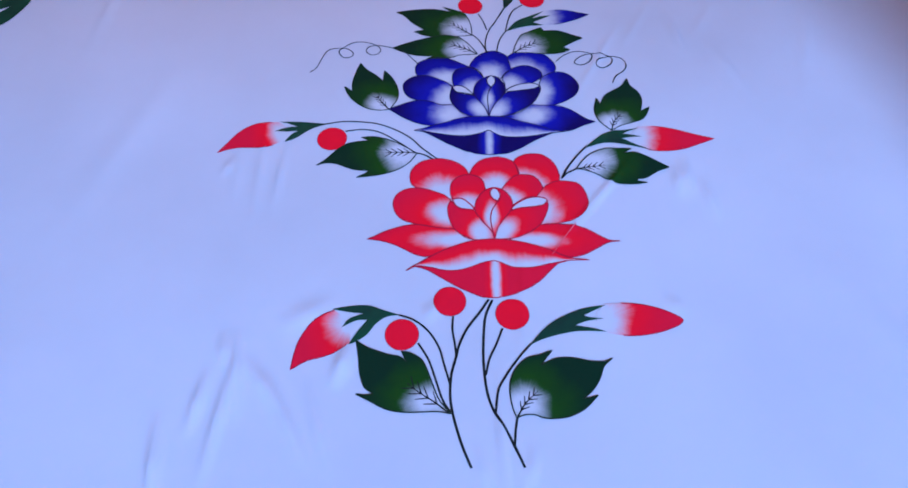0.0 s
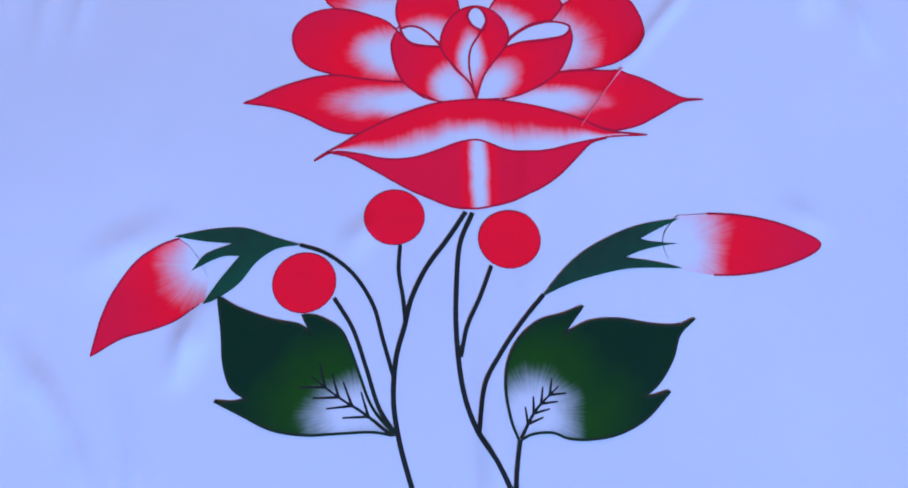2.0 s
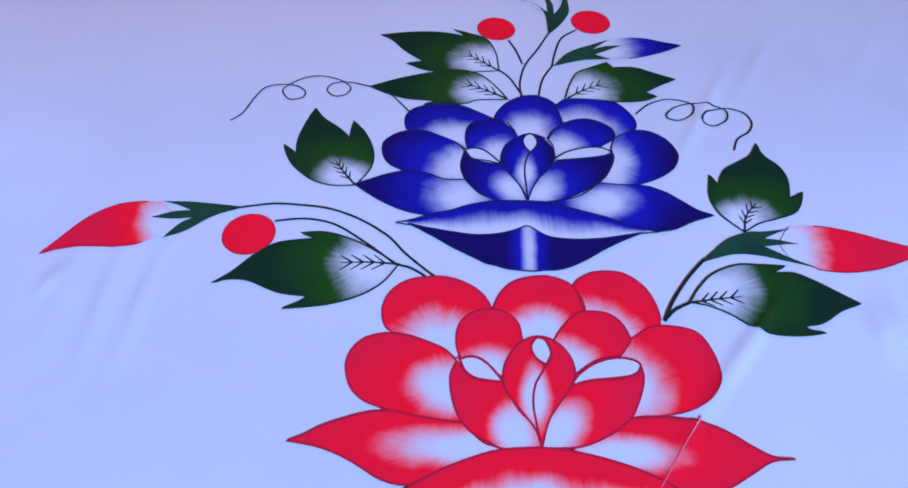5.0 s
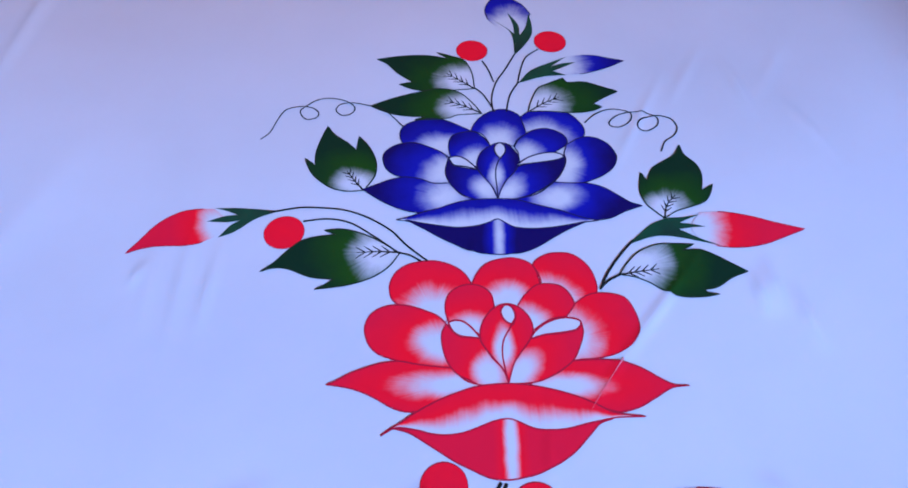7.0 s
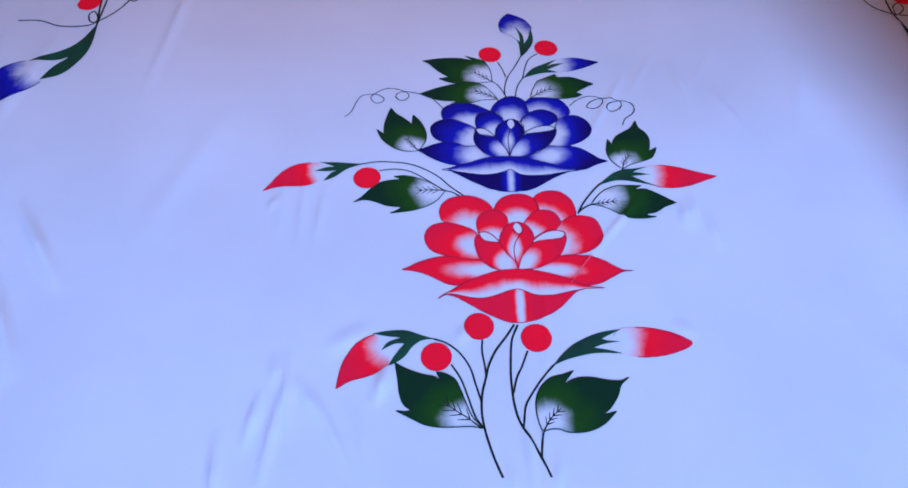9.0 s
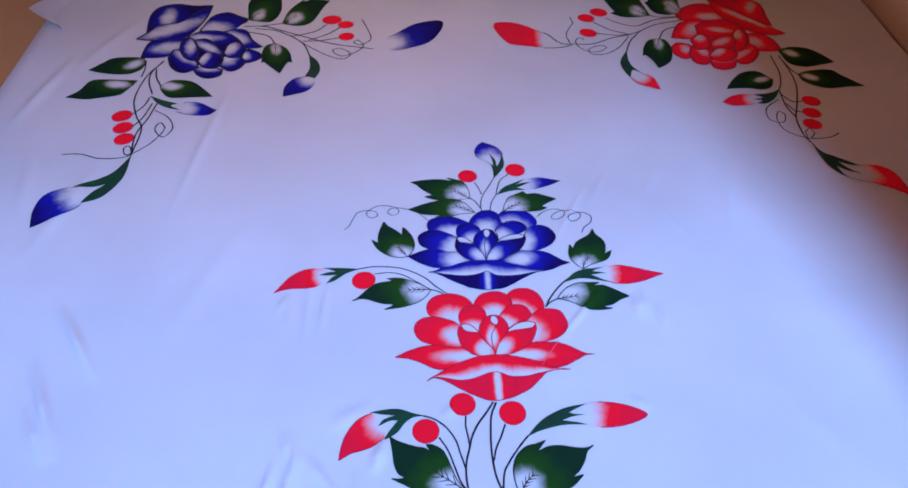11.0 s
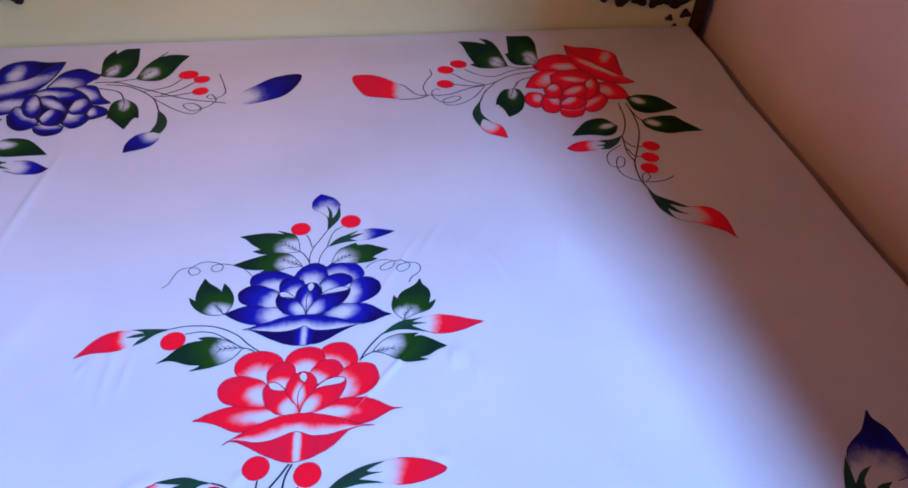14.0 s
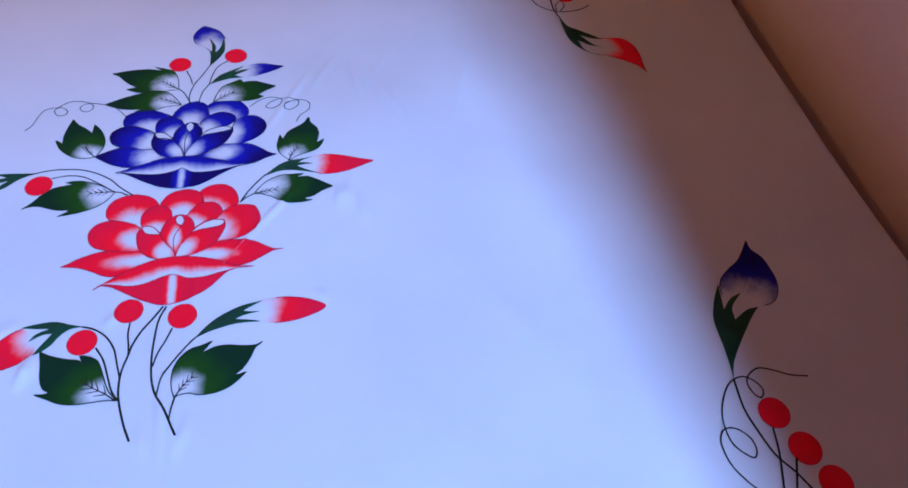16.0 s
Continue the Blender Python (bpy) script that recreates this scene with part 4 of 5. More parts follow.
def corner_tail(hue):
    """The long bud, berries and curl at the end of a corner spray."""
    Brush.layer = 0
    line("stem", [(-555.7, 761.5), (-577.6, 707.5), (-582.5, 631), (-566.2, 571.7), (-547.8, 528.3), (-549.3, 449.5)], 1.8)
    line("stem", [(-537.8, 610.9), (-544.2, 560.4), (-554.2, 513.1), (-549.1, 452.7)], 1.8)
    line("stem", [(-555.2, 632.4), (-560.8, 601.5), (-575.5, 576.3)], 1.8)
    line("stem", [(-546.4, 611.8), (-554, 563.1), (-565.9, 537.1)], 1.8)
    line("tendril", [(-536.9, 587.7), (-508.9, 562.5), (-494.9, 528.5), (-506.6, 503.3), (-524.4, 526), (-519.9, 547.1), (-508.4, 526.2), (-522.8,
        487.9), (-545.7, 462), (-559.1, 458.5), (-565.3, 475.4), (-558.1, 481.3), (-550.6, 462.5), (-561.9, 450.7), (-599.7, 451.2), (-632.1, 465.6),
        (-662.7, 467)], 1.4)
    berry((-591.3, 574.1), 17.7)
    berry((-580.8, 536.8), 17.1)
    berry((-571.2, 502.8), 16.6)
    bud(hue, [(-656.9, 289.9, 1), (-664.8, 329.6), (-658.9, 363.1), (-632.7, 377.5), (-605.7, 376.3, 1), (-583.1, 359.8, 1), (-600.6, 329.9), (-624.2,
        309.7)], (-603.1, 361.8), (32.6, 3.8), (15.4, -37.2))
    calyx(GREEN, [(-548, 455.8, 1), (-563.2, 419.5), (-581, 400.2), (-623.6, 376.6, 1), (-588.1, 377.4), (-571.8, 383, 1), (-588.5, 363.2), (-599,
        339.2, 1), (-571.6, 350.3), (-553.2, 381.2), (-547, 410.3)])


def foot_tail(hue):
    """The same tail as it was painted at the foot of the bed."""
    Brush.layer = 0
    line("stem", [(609, -278.5), (604.1, -312.9), (607.2, -340.6), (613.3, -367.7), (625.5, -389.1), (635.7, -412.5), (647.1, -438.4)], 1.6)
    line("stem", [(625.6, -339.7), (618.7, -365.7), (609.6, -388.8), (600.3, -411)], 1.6)
    line("stem", [(634.4, -375.3), (625.1, -392.1), (613, -413.6)], 1.6)
    line("tendril", [(698, -292.4), (678.1, -287), (660.6, -277.6), (644.9, -271.6), (631.4, -275.6), (622.7, -284.8), (623.2, -297.8), (629.4,
        -305.4), (636.2, -298.3), (632.8, -286.8), (622.5, -278.3), (609.6, -278.6), (595.9, -286.7), (581.5, -304.9), (573.4, -323.7), (572.3,
        -346.5), (581.9, -361.3), (589.7, -366), (595.7, -357.7), (594.4, -344.5), (583.1, -332.3), (569.4, -331.5), (560.3, -344), (560, -366.1),
        (568.5, -386.3), (584, -407.5)], 1.2)
    berry((635.5, -324.7), 17.7)
    berry((649.3, -368.1), 18.1)
    berry((663, -408), 18.3)
    bud(hue, [(720.4, -98.8, 1), (719.3, -112), (728, -127.7), (730.2, -146.6), (729.4, -164.5), (720.5, -183.1), (708.4, -192.9), (694.7, -195.4, 1),
        (669.8, -196.7), (646.4, -188.1), (651.4, -159.1, 1), (659.8, -147.4), (675.2, -136.7), (695.6, -124.7)], (660.9, -190.8), (51.4, -9.6),
        (17.3, 33))
    calyx(GREEN, [(651.2, -154.7, 1), (634.2, -177.4), (622.1, -200.1), (618.6, -219.6), (616.6, -238.8), (612.9, -260.9), (609, -278.5, 1), (620.1,
        -258.5), (641.2, -235.7), (673.1, -205.6), (686.5, -195.6, 1), (669.8, -196.7), (648.6, -206.7, 1), (653.6, -189.5), (674.8, -172.1, 1),
        (657.4, -177.5), (640.8, -191.2, 1), (645.7, -175.3)])


def right_spray(hue):
    """The red spray in the corner beside the wall."""
    Brush.layer = 0
    line("stem", [(380.2, 891), (402.4, 866.6), (438.8, 849.6), (491.8, 875.9), (555.9, 885)], 1.8)
    line("stem", [(346.9, 874.1), (377, 835.9), (411.8, 814.1)], 1.8)
    line("stem", [(338.6, 823.3), (379, 811.7), (411.3, 811.5)], 1.8)
    line("stem", [(551.4, 868.1), (486.6, 853.8), (440.2, 824.9), (411.3, 811.5), (370.4, 799.4), (322.2, 775.7), (278.9, 777.2)], 1.8)
    line("stem", [(278.9, 777.2), (254.8, 782), (234.3, 819.5), (225.2, 828.1)], 1.8)
    line("stem", [(278.5, 774.8), (252.7, 764.8), (213.9, 766)], 1.8)
    line("stem", [(440.2, 824.9), (405.2, 780.8), (385.3, 737.5)], 1.8)
    line("stem", [(538.2, 843.8), (495.9, 825.4), (470.5, 785.1)], 1.8)
    line("stem", [(485.6, 896.6), (507.9, 886.1), (549.1, 885.5)], 1.8)
    line("stem", [(684.6, 704.1), (675.9, 644.7), (659.6, 600.7), (641.7, 571.9)], 1.8)
    line("stem", [(701.2, 702.5), (698.1, 642.4), (685.6, 586.9), (657.3, 526.1), (633.3, 479), (623.7, 433), (624.4, 405.8)], 1.8)
    line("stem", [(644.4, 576), (632.9, 518.6), (635.4, 484.5)], 1.8)
    line("stem", [(700.5, 690.2), (703.2, 649), (710.5, 624.9)], 1.8)
    line("stem", [(641.9, 559.1), (651.1, 535.1), (670.8, 532.9)], 1.8)
    line("stem", [(636.6, 528.4), (642.6, 503.5), (654.8, 498.1)], 1.8)
    line("tendril", [(410.3, 806.3), (375.5, 758.2), (339.8, 732.2), (312.9, 732.3), (308.6, 752.2), (333.3, 767.2), (348.4, 760.8), (329.3, 742.9),
        (305.1, 745.2), (289.7, 766.3), (289.5, 791.4), (301.2, 803.1), (308.8, 794.7)], 1.4)
    line("tendril", [(275.5, 780), (273.7, 813.4), (288.5, 849), (300.4, 869.8), (300.4, 897.7)], 1.4)
    line("tendril", [(629, 543.7), (593.3, 516.9), (582.1, 484.7), (591.9, 470.2), (607.6, 472.2), (618.1, 494.3), (609.6, 503.1), (597, 481.1),
        (594.2, 451.1), (606.2, 431.3), (629.1, 417.8), (656.8, 416.4), (677.1, 421.3), (689.6, 429)], 1.4)
    line("tendril", [(626.3, 416.3), (631.2, 437.6), (643.5, 445.5), (645.1, 432.3), (633.1, 419.1)], 1.2)
    berry((371.4, 917.6), 19.8)
    berry((336.5, 891.8), 18.8)
    berry((324.7, 824.5), 18.9)
    berry((689, 533), 17.3)
    berry((671.1, 494.4), 16.7)
    berry((654.7, 459.3), 16.7)
    bud(hue, [(123.3, 866.2), (132.8, 881.5), (164.2, 878.8), (194.3, 860), (217, 834.1), (228.4, 822.6, 1), (218.3, 785.3), (210.6, 768.7, 1), (181,
        776.4), (148.1, 786.9), (135, 810.6), (125.8, 842.2)], (226.7, 794.6), (-18.3, 1.7), (-5.7, -53.5))
    leaf(GREEN, [(393.1, 1036.1, 1), (426.4, 1030.4), (459.3, 1015, 1), (448.7, 1048.5, 1), (472.6, 1030.3), (482.2, 987.8), (484.7, 935.1), (485.6,
        896.6, 1), (454.3, 890.5), (421, 893.3), (397.6, 912.6, 1), (409.4, 917.5, 1), (402.7, 962.9), (400.2, 1003.5)], (463.1, 919), (14.4, -15.9),
        (-10.3, -22.5))
    vein([(485.6, 896.6), (466.5, 915.7), (452.6, 934.7)])
    leaf(GREEN, [(520.1, 1060.2, 1), (550.2, 1061.4), (574.9, 1052.9, 1), (572.4, 1066.7, 1), (581.9, 1022.3), (571.2, 959), (560.5, 902.2, 1),
        (526.9, 896.1), (499.8, 910.1), (492.8, 958.9, 1), (502.6, 964.3, 1)], (548.8, 933), (10.4, -24.9), (14.6, 23.4))
    vein([(559.7, 899.3), (548.7, 927), (542.2, 951.9)])
    leaf(GREEN, [(468.6, 787.9, 1), (482.6, 781.4), (484.8, 748), (471.7, 705), (454, 683), (432.3, 669, 1), (429.4, 699.6), (420.7, 722), (414.8,
        717.7, 1), (427.4, 753.4), (446.5, 782.1)], (463.9, 767.7), (10.1, -0.9), (-5.8, -24.7))
    vein([(469.8, 787.8), (462.6, 767.8), (456.1, 750.7)])
    bud(hue, [(364.2, 635.5, 1), (385.1, 651.1), (406.1, 637.8), (410.7, 615.5), (410.8, 589.9, 1), (392.2, 600.3), (371.9, 615.2)], (379.4, 640.5),
        (18.8, -6.3), (-4.3, -21.4))
    calyx(GREEN, [(387.9, 744.7, 1), (366.5, 710.4), (357.8, 683.3), (359.4, 653.7), (364.2, 635.5, 1), (375.6, 663.2), (390.9, 650.5, 1), (379.1,
        681.1), (379.7, 709.2)])
    leaf(GREEN, [(708.4, 722, 1), (739, 731.9), (770.7, 726.4), (789.7, 706.7), (806.6, 667.7, 1), (769.8, 659.1), (735.5, 655.3), (709.5, 672.3)],
        (730.8, 707.2), (13.9, -8.8), (-4.7, -12.1))
    leaf(GREEN, [(708.6, 629.8, 1), (735.3, 638.7), (780.9, 638.9), (796.1, 614), (820.9, 575.1, 1), (785.8, 576.5), (746.7, 574), (721, 587.7),
        (707.3, 607)], (728.8, 616.2), (15.7, -8.4), (-4.4, -10.9))
    leaf(GREEN, [(542.3, 586.7, 1), (571.1, 620.9), (596.2, 641.1), (628.8, 644.7), (649.1, 613, 1), (633.9, 587.9), (612.5, 579.3), (584.6, 586.5)],
        (627.4, 615.2), (18.4, 2.6), (-3.7, -10.8))
    bud(hue, [(516.9, 541.4, 1), (540, 559.4), (565.5, 565.1), (588, 560.6, 1), (593.6, 545.4), (585, 534, 1), (559.7, 528.6), (530.9, 529.7)],
        (584.4, 546.4), (19.6, -2.1), (-7.9, -23.6))
    calyx(GREEN, [(644.4, 576, 1), (619.9, 565.7), (586.4, 562.9, 1), (600.3, 550.9), (577.6, 547.1, 1), (594.6, 541.1), (580.9, 532.4, 1), (602.2,
        532.1), (626.5, 550.2)])
    bud(hue, [(678, 336.1, 1), (709.2, 332.3), (724, 317.4), (728.3, 292.8), (723.1, 254.9), (723.1, 244.4, 1), (713.1, 262.2), (694.4, 278.3),
        (669.7, 293.8, 1), (666.3, 314.8)], (675.2, 315.3), (21, -10.6), (-8.5, -25.8))
    calyx(GREEN, [(625.4, 411.1, 1), (630.4, 378.9), (646, 363.4), (662.1, 349.7), (679.4, 334.3, 1), (662.5, 338), (645.2, 348.4, 1), (657.1, 325.6),
        (671.4, 314.2, 1), (650.6, 323.2), (636.8, 336.2, 1), (640.3, 311.6), (655.3, 297.2), (669, 292.3, 1), (642.8, 305), (626.4, 329.4), (621.9,
        357.9)])
    Brush.layer = 0
    Brush.owner = filled("rose", [(590 + 8 * math.cos(i / 12 * math.tau), 775 + 8 * math.sin(i / 12 * math.tau)) for i in range(12)], hue[1], sheet,
                         None, "red painted corner rose with white-shaded petals")
    petal(hue, [(673.8, 796.1, 1), (700.5, 793.8), (717.6, 765.3), (717.4, 721.1, 1), (694.6, 720.7), (663.4, 726.2), (650, 745.3)], (675.5, 761.2),
        (14.7, -11.8), (-6.1, -17.7))
    petal(hue, [(546, 900.4, 1), (583, 933.4), (622.3, 945.6), (646, 928.4), (651.2, 862.5, 1), (608.9, 851.8), (570.1, 860.8), (546.2, 874.2)],
        (617.2, 879.9), (27.4, -2.3), (-5, -16.9))
    petal(hue, [(500.5, 790.3, 1), (520.8, 828.7), (541.1, 854.7), (571.6, 866.3), (605.7, 854.9), (584, 804.1), (542.3, 783.9)], (560.3, 825.3),
        (24.5, 14.5), (-0.6, -21.7))
    petal(hue, [(653.5, 997.3, 1), (677.3, 982.6), (712.6, 976.7), (744.7, 961.4), (762.1, 934.7), (750.6, 874.7), (742.8, 826.1, 1), (715.7, 857.1),
        (688.9, 882.7), (665.3, 920.7)], (734.8, 924.4), (-1.6, -21.3), (16.8, 14.3))
    petal(hue, [(653.5, 997.3, 1), (655.2, 958.7), (680.3, 922.6), (701.8, 878.7), (729.4, 835.8), (757.8, 791.4, 1), (725.3, 786.1), (689, 800.2),
        (664.5, 830.1), (645.6, 880.4), (643.2, 928.6)], (697.9, 867.3), (34.7, -45.9), (6.6, 11.2))
    petal(hue, [(571.4, 840.9, 1), (611.4, 860.1), (658.1, 853.3), (671.6, 810), (659.4, 757.4), (631.4, 729.2), (583.9, 723.6), (558, 746.2), (562,
        792.7)], (619.1, 817.4), (24.9, -7.7), (-3.3, -10.7))
    petal(hue, [(484.8, 748, 1), (504.9, 766.5), (528.4, 756.6), (526, 719.2), (501.1, 702.2), (484.4, 720.7)], (514.9, 740.1), (8.7, -10.8), (-7.6,
        -14.2))
    petal(hue, [(514.8, 720.3, 1), (534, 753.5), (559.4, 751.2), (560.9, 715.9), (538.9, 679.4), (515.8, 686.4)], (547.5, 732.1), (7.8, -13.2), (-7.8,
        -14.1))
    petal(hue, [(606.1, 711.6, 1), (636.2, 744), (662, 749.4), (664.6, 718.5), (635.1, 681.9), (608, 677.4)], (627.8, 714.5), (22.7, 12.9), (-3.9,
        -12))
    petal(hue, [(549.1, 692.7, 1), (578.1, 704.4), (603.5, 687.4, 1), (588.1, 662.8), (563.3, 655.9), (547.8, 666.7)], (574.5, 692.6), (19.9, -1.9),
        (-2.8, -9.3))
    petal(hue, [(537.6, 776.4, 1), (564.2, 800.5), (579.4, 788.4), (566.9, 745.4), (538.8, 737.9)], (561.2, 790.1), (11.5, -6.3), (-5, -18))
    petal(hue, [(640.7, 799.1, 1), (665.8, 821.6), (665.4, 783.4), (644.4, 740.7), (618.6, 730.4)], (647.7, 795.7), (1.1, -21.5), (11.4, 9.9))
    petal(hue, [(575.8, 762.5, 1), (603.7, 788.9), (631.5, 791.8), (630.8, 760.1), (602.8, 734.4), (574.2, 734.6)], (603.9, 767.8), (22.7, 8.5),
        (-3.9, -12.6))
    petal(hue, [(555.2, 714, 1), (582, 738.9), (607.4, 736.5), (614.9, 710.7), (588.6, 688.9), (561.4, 691.5)], (578.3, 726.7), (17.9, 3.3), (-4.3,
        -14.5))


def corner_spray(hue):
    Brush.layer = 0
    line("stem", [(-414.6, 898.7), (-366.4, 894.2), (-300.6, 856.2), (-224.3, 810.4), (-140.8, 782.7)], 1.8)
    line("stem", [(-401.5, 873.4), (-359.8, 853.8), (-341.3, 813.7)], 1.8)
    line("stem", [(-390.8, 888.4), (-339.3, 873), (-288.4, 821.4), (-266.5, 757.9)], 1.8)
    line("stem", [(-379.4, 898.2), (-334.8, 907.8)], 1.8)
    line("stem", [(-312.5, 849.4), (-263.8, 866), (-238.6, 896.2)], 1.8)
    line("stem", [(-274.3, 830.4), (-238.1, 850.4), (-210, 879.9)], 1.8)
    line("stem", [(-286.3, 826.3), (-249.4, 825.5), (-208.9, 834.7)], 1.8)
    line("stem", [(-416, 909.7), (-410, 922.9)], 1.8)
    line("stem", [(-556.2, 763.8), (-570.3, 724.4), (-568.7, 687.3), (-553.6, 644.3)], 1.8)
    line("stem", [(-591.7, 769.5), (-586.6, 737), (-587.3, 706.2)], 1.8)
    line("stem", [(-564.8, 735), (-557.4, 701.2), (-541.5, 667.8)], 1.8)
    line("tendril", [(-288.4, 821.4), (-240.9, 769.9), (-204.4, 747.4), (-186.8, 764.9), (-205.3, 788.7), (-223.3, 782.9), (-204.7, 759.3), (-174.8,
        773.5), (-160.3, 797), (-171.5, 820.9), (-180, 811.4), (-165.2, 802.4), (-145.4, 821), (-147.7, 855.4), (-162.9, 917.3)], 1.4)
    berry((-227.8, 917.5), 20.9)
    berry((-197.5, 892.5), 17.0)
    berry((-195.3, 838.6), 16.5)
    leaf(GREEN, [(-694, 738.2, 1), (-674.8, 761.2), (-657.2, 780.3), (-623.2, 781.8), (-595.7, 776.9, 1), (-591.1, 742), (-608.6, 721.3), (-635.8,
        719.5), (-665.4, 726.7)], (-610, 755.1), (18.2, 9.8), (3.9, -16.2))
    leaf(GREEN, [(-710.5, 645.2, 1), (-691.3, 665.6), (-679.2, 697.8), (-653.1, 701.7), (-590.9, 693.7, 1), (-604.3, 659.3), (-616.4, 644.2), (-651.6,
        637.6), (-672, 635.6)], (-626.2, 682.2), (24.4, -2.3), (3.8, -14.9))
    leaf(GREEN, [(-544.8, 668.2, 1), (-529.3, 687.8), (-501.6, 687.3), (-476.8, 672.2), (-440.7, 625.4, 1), (-474.1, 626.6), (-517.2, 628.7), (-534.8,
        646.6)], (-525.3, 668.4), (22.2, -2.1), (3, -14.8))
    bud(hue, [(-506.2, 600.1, 1), (-487, 610), (-459.8, 605.4), (-425.6, 577, 1), (-442.5, 565.4), (-474.1, 568.4), (-499.1, 580.3, 1)], (-491.2,
        592.9), (25.6, -2.5), (5.2, -27))
    calyx(GREEN, [(-556.6, 638.5, 1), (-531.8, 622.2), (-500.3, 607.3, 1), (-511.5, 600.6), (-490.7, 585.2, 1), (-515.2, 593.3), (-537.8, 610.9)])
    leaf(GREEN, [(-407.8, 925.5, 1), (-416.4, 1007.4), (-400.1, 1052.2, 1), (-396.3, 1030, 1), (-376.2, 1056.4), (-349, 1057.1, 1), (-341.6, 971),
        (-356.4, 920.8), (-381.5, 917.6)], (-387.5, 949.1), (14.4, 10.2), (2.8, -25.7))
    leaf(GREEN, [(-334.8, 907.8, 1), (-321.8, 969.2), (-283.5, 1035.5, 1), (-295.4, 1008.7, 1), (-271.7, 1018.9), (-235, 1012.5, 1), (-249.7, 977.4),
        (-266.7, 921.1), (-284.5, 897.7), (-309.9, 897.3)], (-308.5, 930.5), (18.9, 6.8), (1.8, -25.3))
    leaf(GREEN, [(-340.8, 821.2, 1), (-320.9, 801.9), (-309.3, 776.3), (-302.9, 740.1, 1), (-312.4, 741), (-323.9, 701.1, 1), (-347.6, 732.8),
        (-358.5, 747.7), (-362.6, 743.4, 1), (-365.4, 791.2), (-358.4, 815.3)], (-338.7, 798.6), (12.1, -1.1), (2.5, -27))
    calyx(GREEN, [(-270.8, 770.3, 1), (-251.4, 740), (-246.2, 705), (-257, 670.7, 1), (-265.8, 684.6, 1), (-275.8, 681.2, 1), (-266.6, 718.3)])
    bud(hue, [(-276.1, 685.6, 1), (-253.9, 674.7), (-266.3, 637.5), (-311.2, 619.2, 1), (-310.5, 650.1), (-297, 676.6)], (-260.8, 677.6), (22.5, 4.4),
        (1.3, -23.8))
    bud(hue, [(-140.8, 782.7, 1), (-119.4, 813.5), (-86.9, 849.8), (-46.6, 887), (6.6, 899), (10.5, 868), (-19.7, 809.4), (-64.8, 783.1), (-95.9,
        773.5, 1)], (-116.1, 795.4), (43, 21.6), (8.7, -40.3))
    vein([(-334.8, 907.8), (-316.1, 928.4), (-304.3, 944.4)])
    vein([(-407.8, 925.5), (-395, 946.9), (-383.8, 963.1)])
    vein([(-341.8, 818.8), (-339.9, 798.7), (-336.8, 778.9)])
    Brush.layer = 0
    Brush.owner = filled("rose", [(-483 + 8 * math.cos(i / 12 * math.tau), 810 + 8 * math.sin(i / 12 * math.tau)) for i in range(12)], hue[1], sheet,
                         None, ("red" if hue is RED else "blue") + " painted corner rose with white-shaded petals")
    petal(hue, [(-603.3, 779.9, 1), (-600.2, 832.7), (-581.5, 856.2), (-531, 856.6, 1), (-525.3, 813.4), (-548.9, 784.3), (-573.9, 777.2)], (-555.4,
        816.2), (29.8, 4.6), (4, -19.8))
    petal(hue, [(-499.8, 909.2, 1), (-487.5, 949.6), (-457.6, 964), (-429.3, 944.3), (-408.5, 931.2, 1), (-427.2, 899.8), (-445.3, 877.4), (-501.1,
        879.9)], (-476.6, 896.2), (32.8, -3), (3.8, -24.2))
    petal(hue, [(-457.4, 875.9, 1), (-434.3, 887), (-408.4, 879.3), (-391.2, 838.6), (-367.3, 808.7, 1), (-393.4, 806.1), (-418.6, 815.9), (-440.4,
        843.1)], (-425.8, 852.1), (26.3, -15.3), (2.8, -20.7))
    petal(hue, [(-495.8, 1002.6, 1), (-535, 1003.2), (-576.4, 1015.9), (-612.3, 1001.3), (-621, 953.3), (-612.6, 877, 1), (-580.3, 908.4), (-552,
        922.1), (-521.8, 964.1)], (-583.2, 947.1), (3.3, 33.8), (14.3, -15.2))
    petal(hue, [(-629.2, 855.5, 1), (-609.4, 884.6), (-594, 915.1), (-553.1, 927.7), (-523.8, 975.8), (-495.8, 1002.6, 1), (-498.7, 956.3), (-511,
        902.1), (-533.5, 856.8), (-568.2, 849.9), (-603.6, 848.1)], (-566.1, 899.1), (57.7, 38.4), (9.3, -22))
    petal(hue, [(-533.7, 826.6, 1), (-527.3, 856.3), (-501.5, 882.5), (-457.8, 878.5), (-422.7, 846.6), (-404.9, 802.3), (-412.1, 766.8), (-444,
        746.4), (-491.9, 757.8), (-522.1, 784.1)], (-490.9, 855.5), (29.6, -2.7), (2.2, -13))
    petal(hue, [(-405.5, 761.4, 1), (-402.1, 799.5), (-379.9, 792.6), (-364.3, 769.4), (-381.1, 752.1), (-398.1, 749)], (-400.3, 775.2), (11.9, -1.1),
        (1.8, -14.4))
    petal(hue, [(-548.8, 772.5, 1), (-541.9, 807.7), (-520.7, 788.8), (-488.3, 750.5), (-491.9, 725.9), (-512.7, 716.7), (-535.8, 736.8)], (-516,
        776.5), (26.9, -21.2), (3.6, -19))
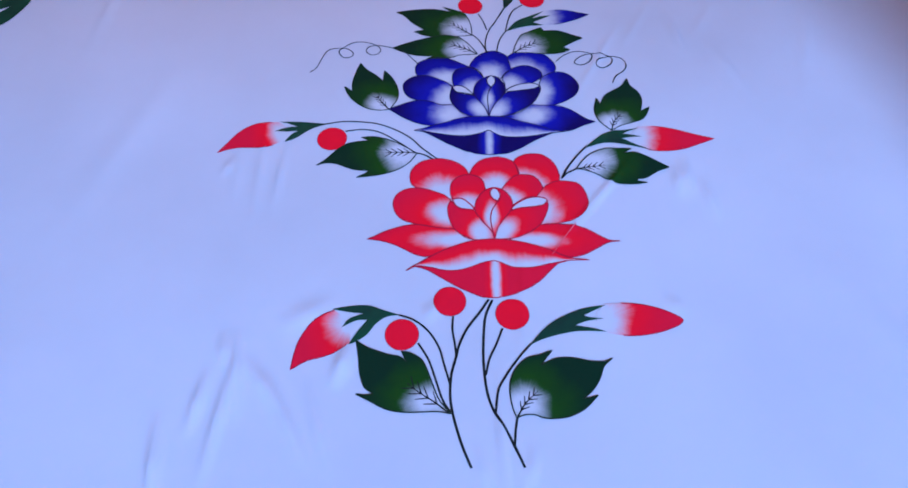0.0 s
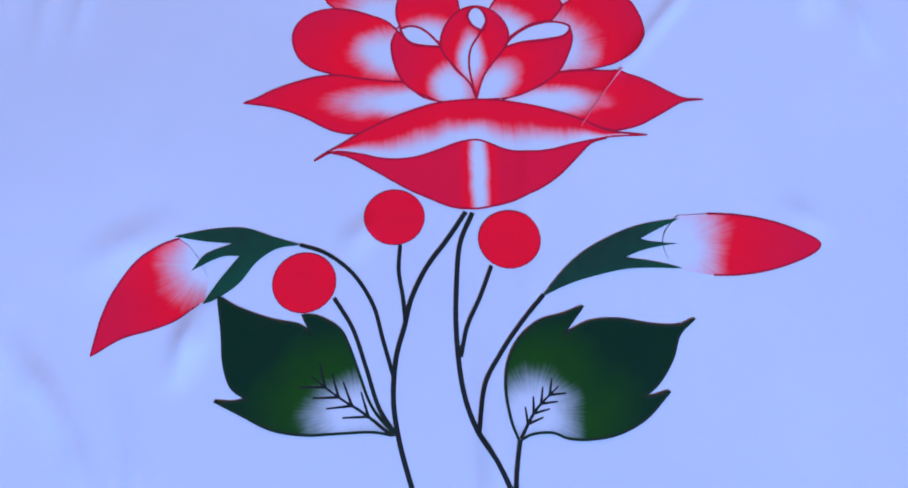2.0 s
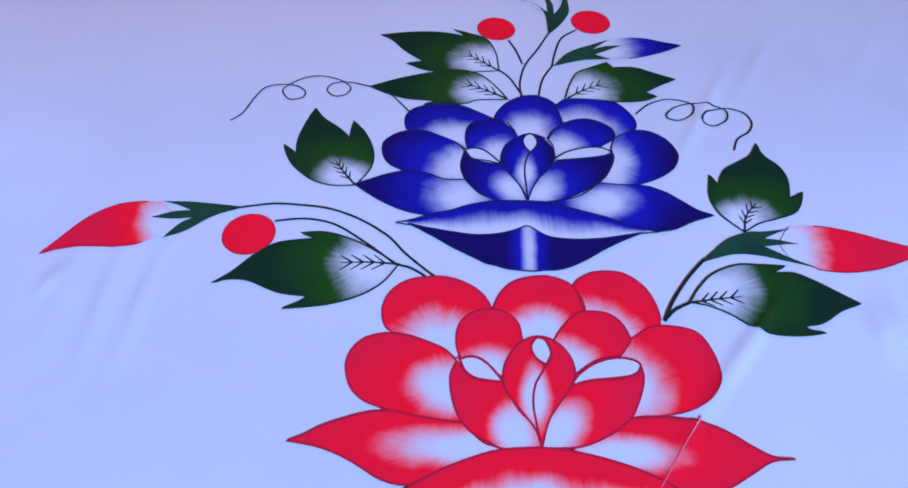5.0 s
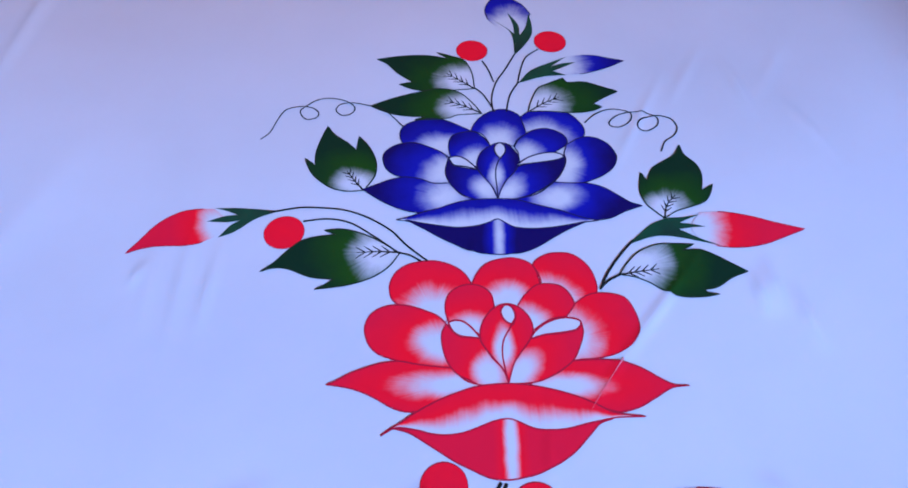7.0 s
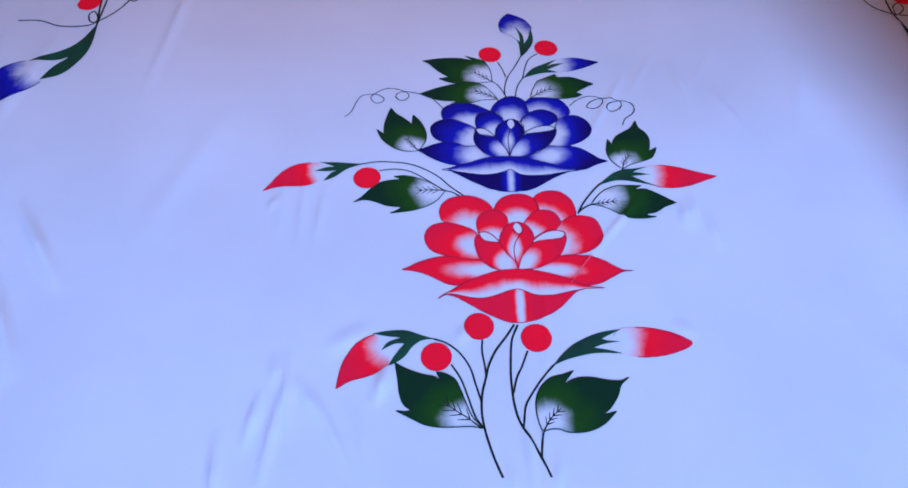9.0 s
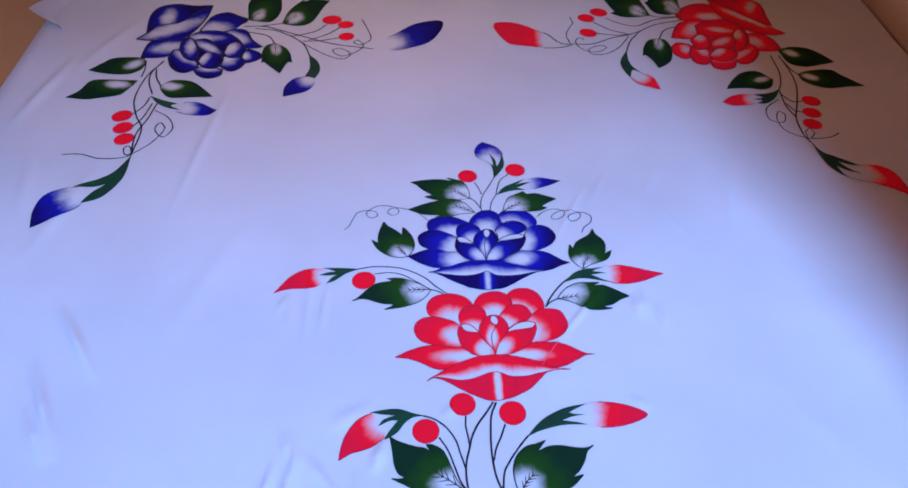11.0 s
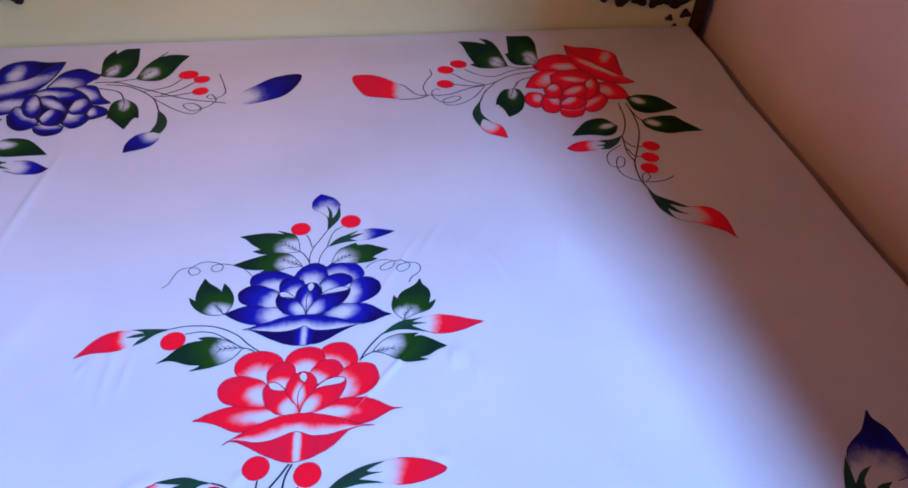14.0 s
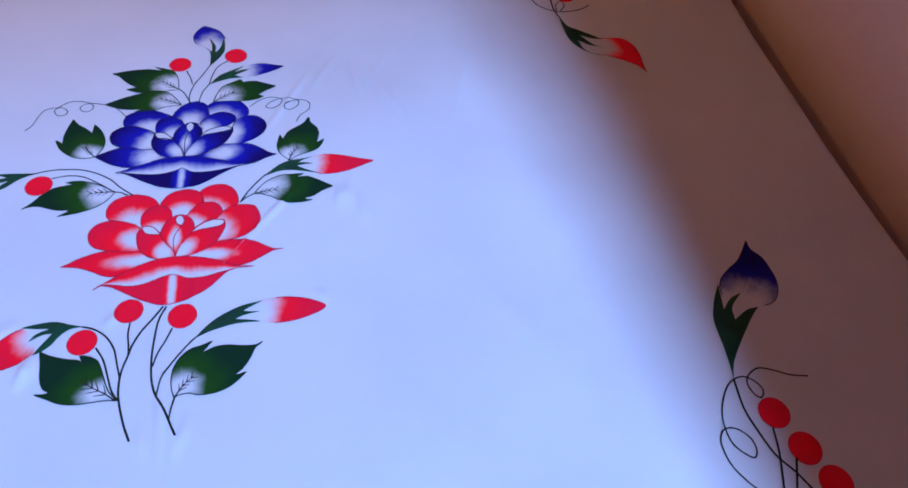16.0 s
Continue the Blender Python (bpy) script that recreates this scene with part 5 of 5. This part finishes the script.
    petal(hue, [(-442.2, 734.8, 1), (-445.2, 769.8), (-419.6, 779.4), (-397.5, 753.6), (-406.5, 724.6), (-422.5, 717.1)], (-430.6, 766.1), (15.6,
        5.6), (3, -21.3))
    petal(hue, [(-492.3, 728.2, 1), (-465.8, 739.3), (-437, 723, 1), (-439.3, 701), (-460.3, 692.1), (-480.3, 704.8)], (-464.3, 730), (23.1, -2.2),
        (1.9, -11.4))
    petal(hue, [(-443.3, 788.8, 1), (-438.7, 822.8), (-421, 833.7), (-401.2, 801.9), (-410.6, 773.7), (-430.1, 770.8)], (-431.4, 804.7), (14.4, 8.5),
        (2.8, -19.7))
    petal(hue, [(-532.8, 809.2, 1), (-532.7, 846.6), (-518.2, 852.9), (-502.3, 823.7), (-492.1, 779), (-498.1, 760.7), (-517.9, 774.3)], (-513,
        817.2), (9.5, 6.5), (4.9, -27.2))
    petal(hue, [(-510.7, 844.5, 1), (-483.4, 847.1), (-449.6, 799.1), (-442.3, 774.3, 1), (-474.3, 791.7), (-495.2, 810.6)], (-478, 814), (24.4,
        -19.4), (-0.4, -12.2))
    petal(hue, [(-489.5, 757.6, 1), (-484.2, 780.6), (-472.4, 793.9), (-444.7, 774.5), (-442.8, 746.3), (-452.7, 729), (-473.9, 733.2)], (-480.2,
        770.8), (10.2, 8.5), (3.6, -21.3))


SAME = ((0, 0), (100, 0))
set_place(*SAME, *SAME)
lower_spray()
middle_spray()
top_spray()
red_rose()
blue_rose()
Brush.bare, Brush.wash, Brush.edge, Brush.thick, Brush.reach = 1.08, 0.36, 4.2, 1.6, 0.6
corner_spray(BLUE)
corner_tail(BLUE)
Brush.wash = 0.62
right_spray(RED)
Brush.wash = 0.38
set_place((-656.9, 290), (-548, 455.8), (718.7, -100.4), (610.7, -275.2))
corner_spray(BLUE)
set_place(*SAME, *SAME)
foot_tail(BLUE)


# worn lines where creases rubbed the paint of the red rose
WORN = mottled("rubbed red paint", (0.82, 0.12, 0.17), (0.82, 0.26, 0.33), 90, 0.8, 0.05, 300)
Brush.layer = 20
ribbon("worn_crease", run([(86, 15), (79, 7), (68, -6), (57, -20)], 8), 0.9, WORN, sheet, "pale rubbed line across the red paint", taper=0.75)
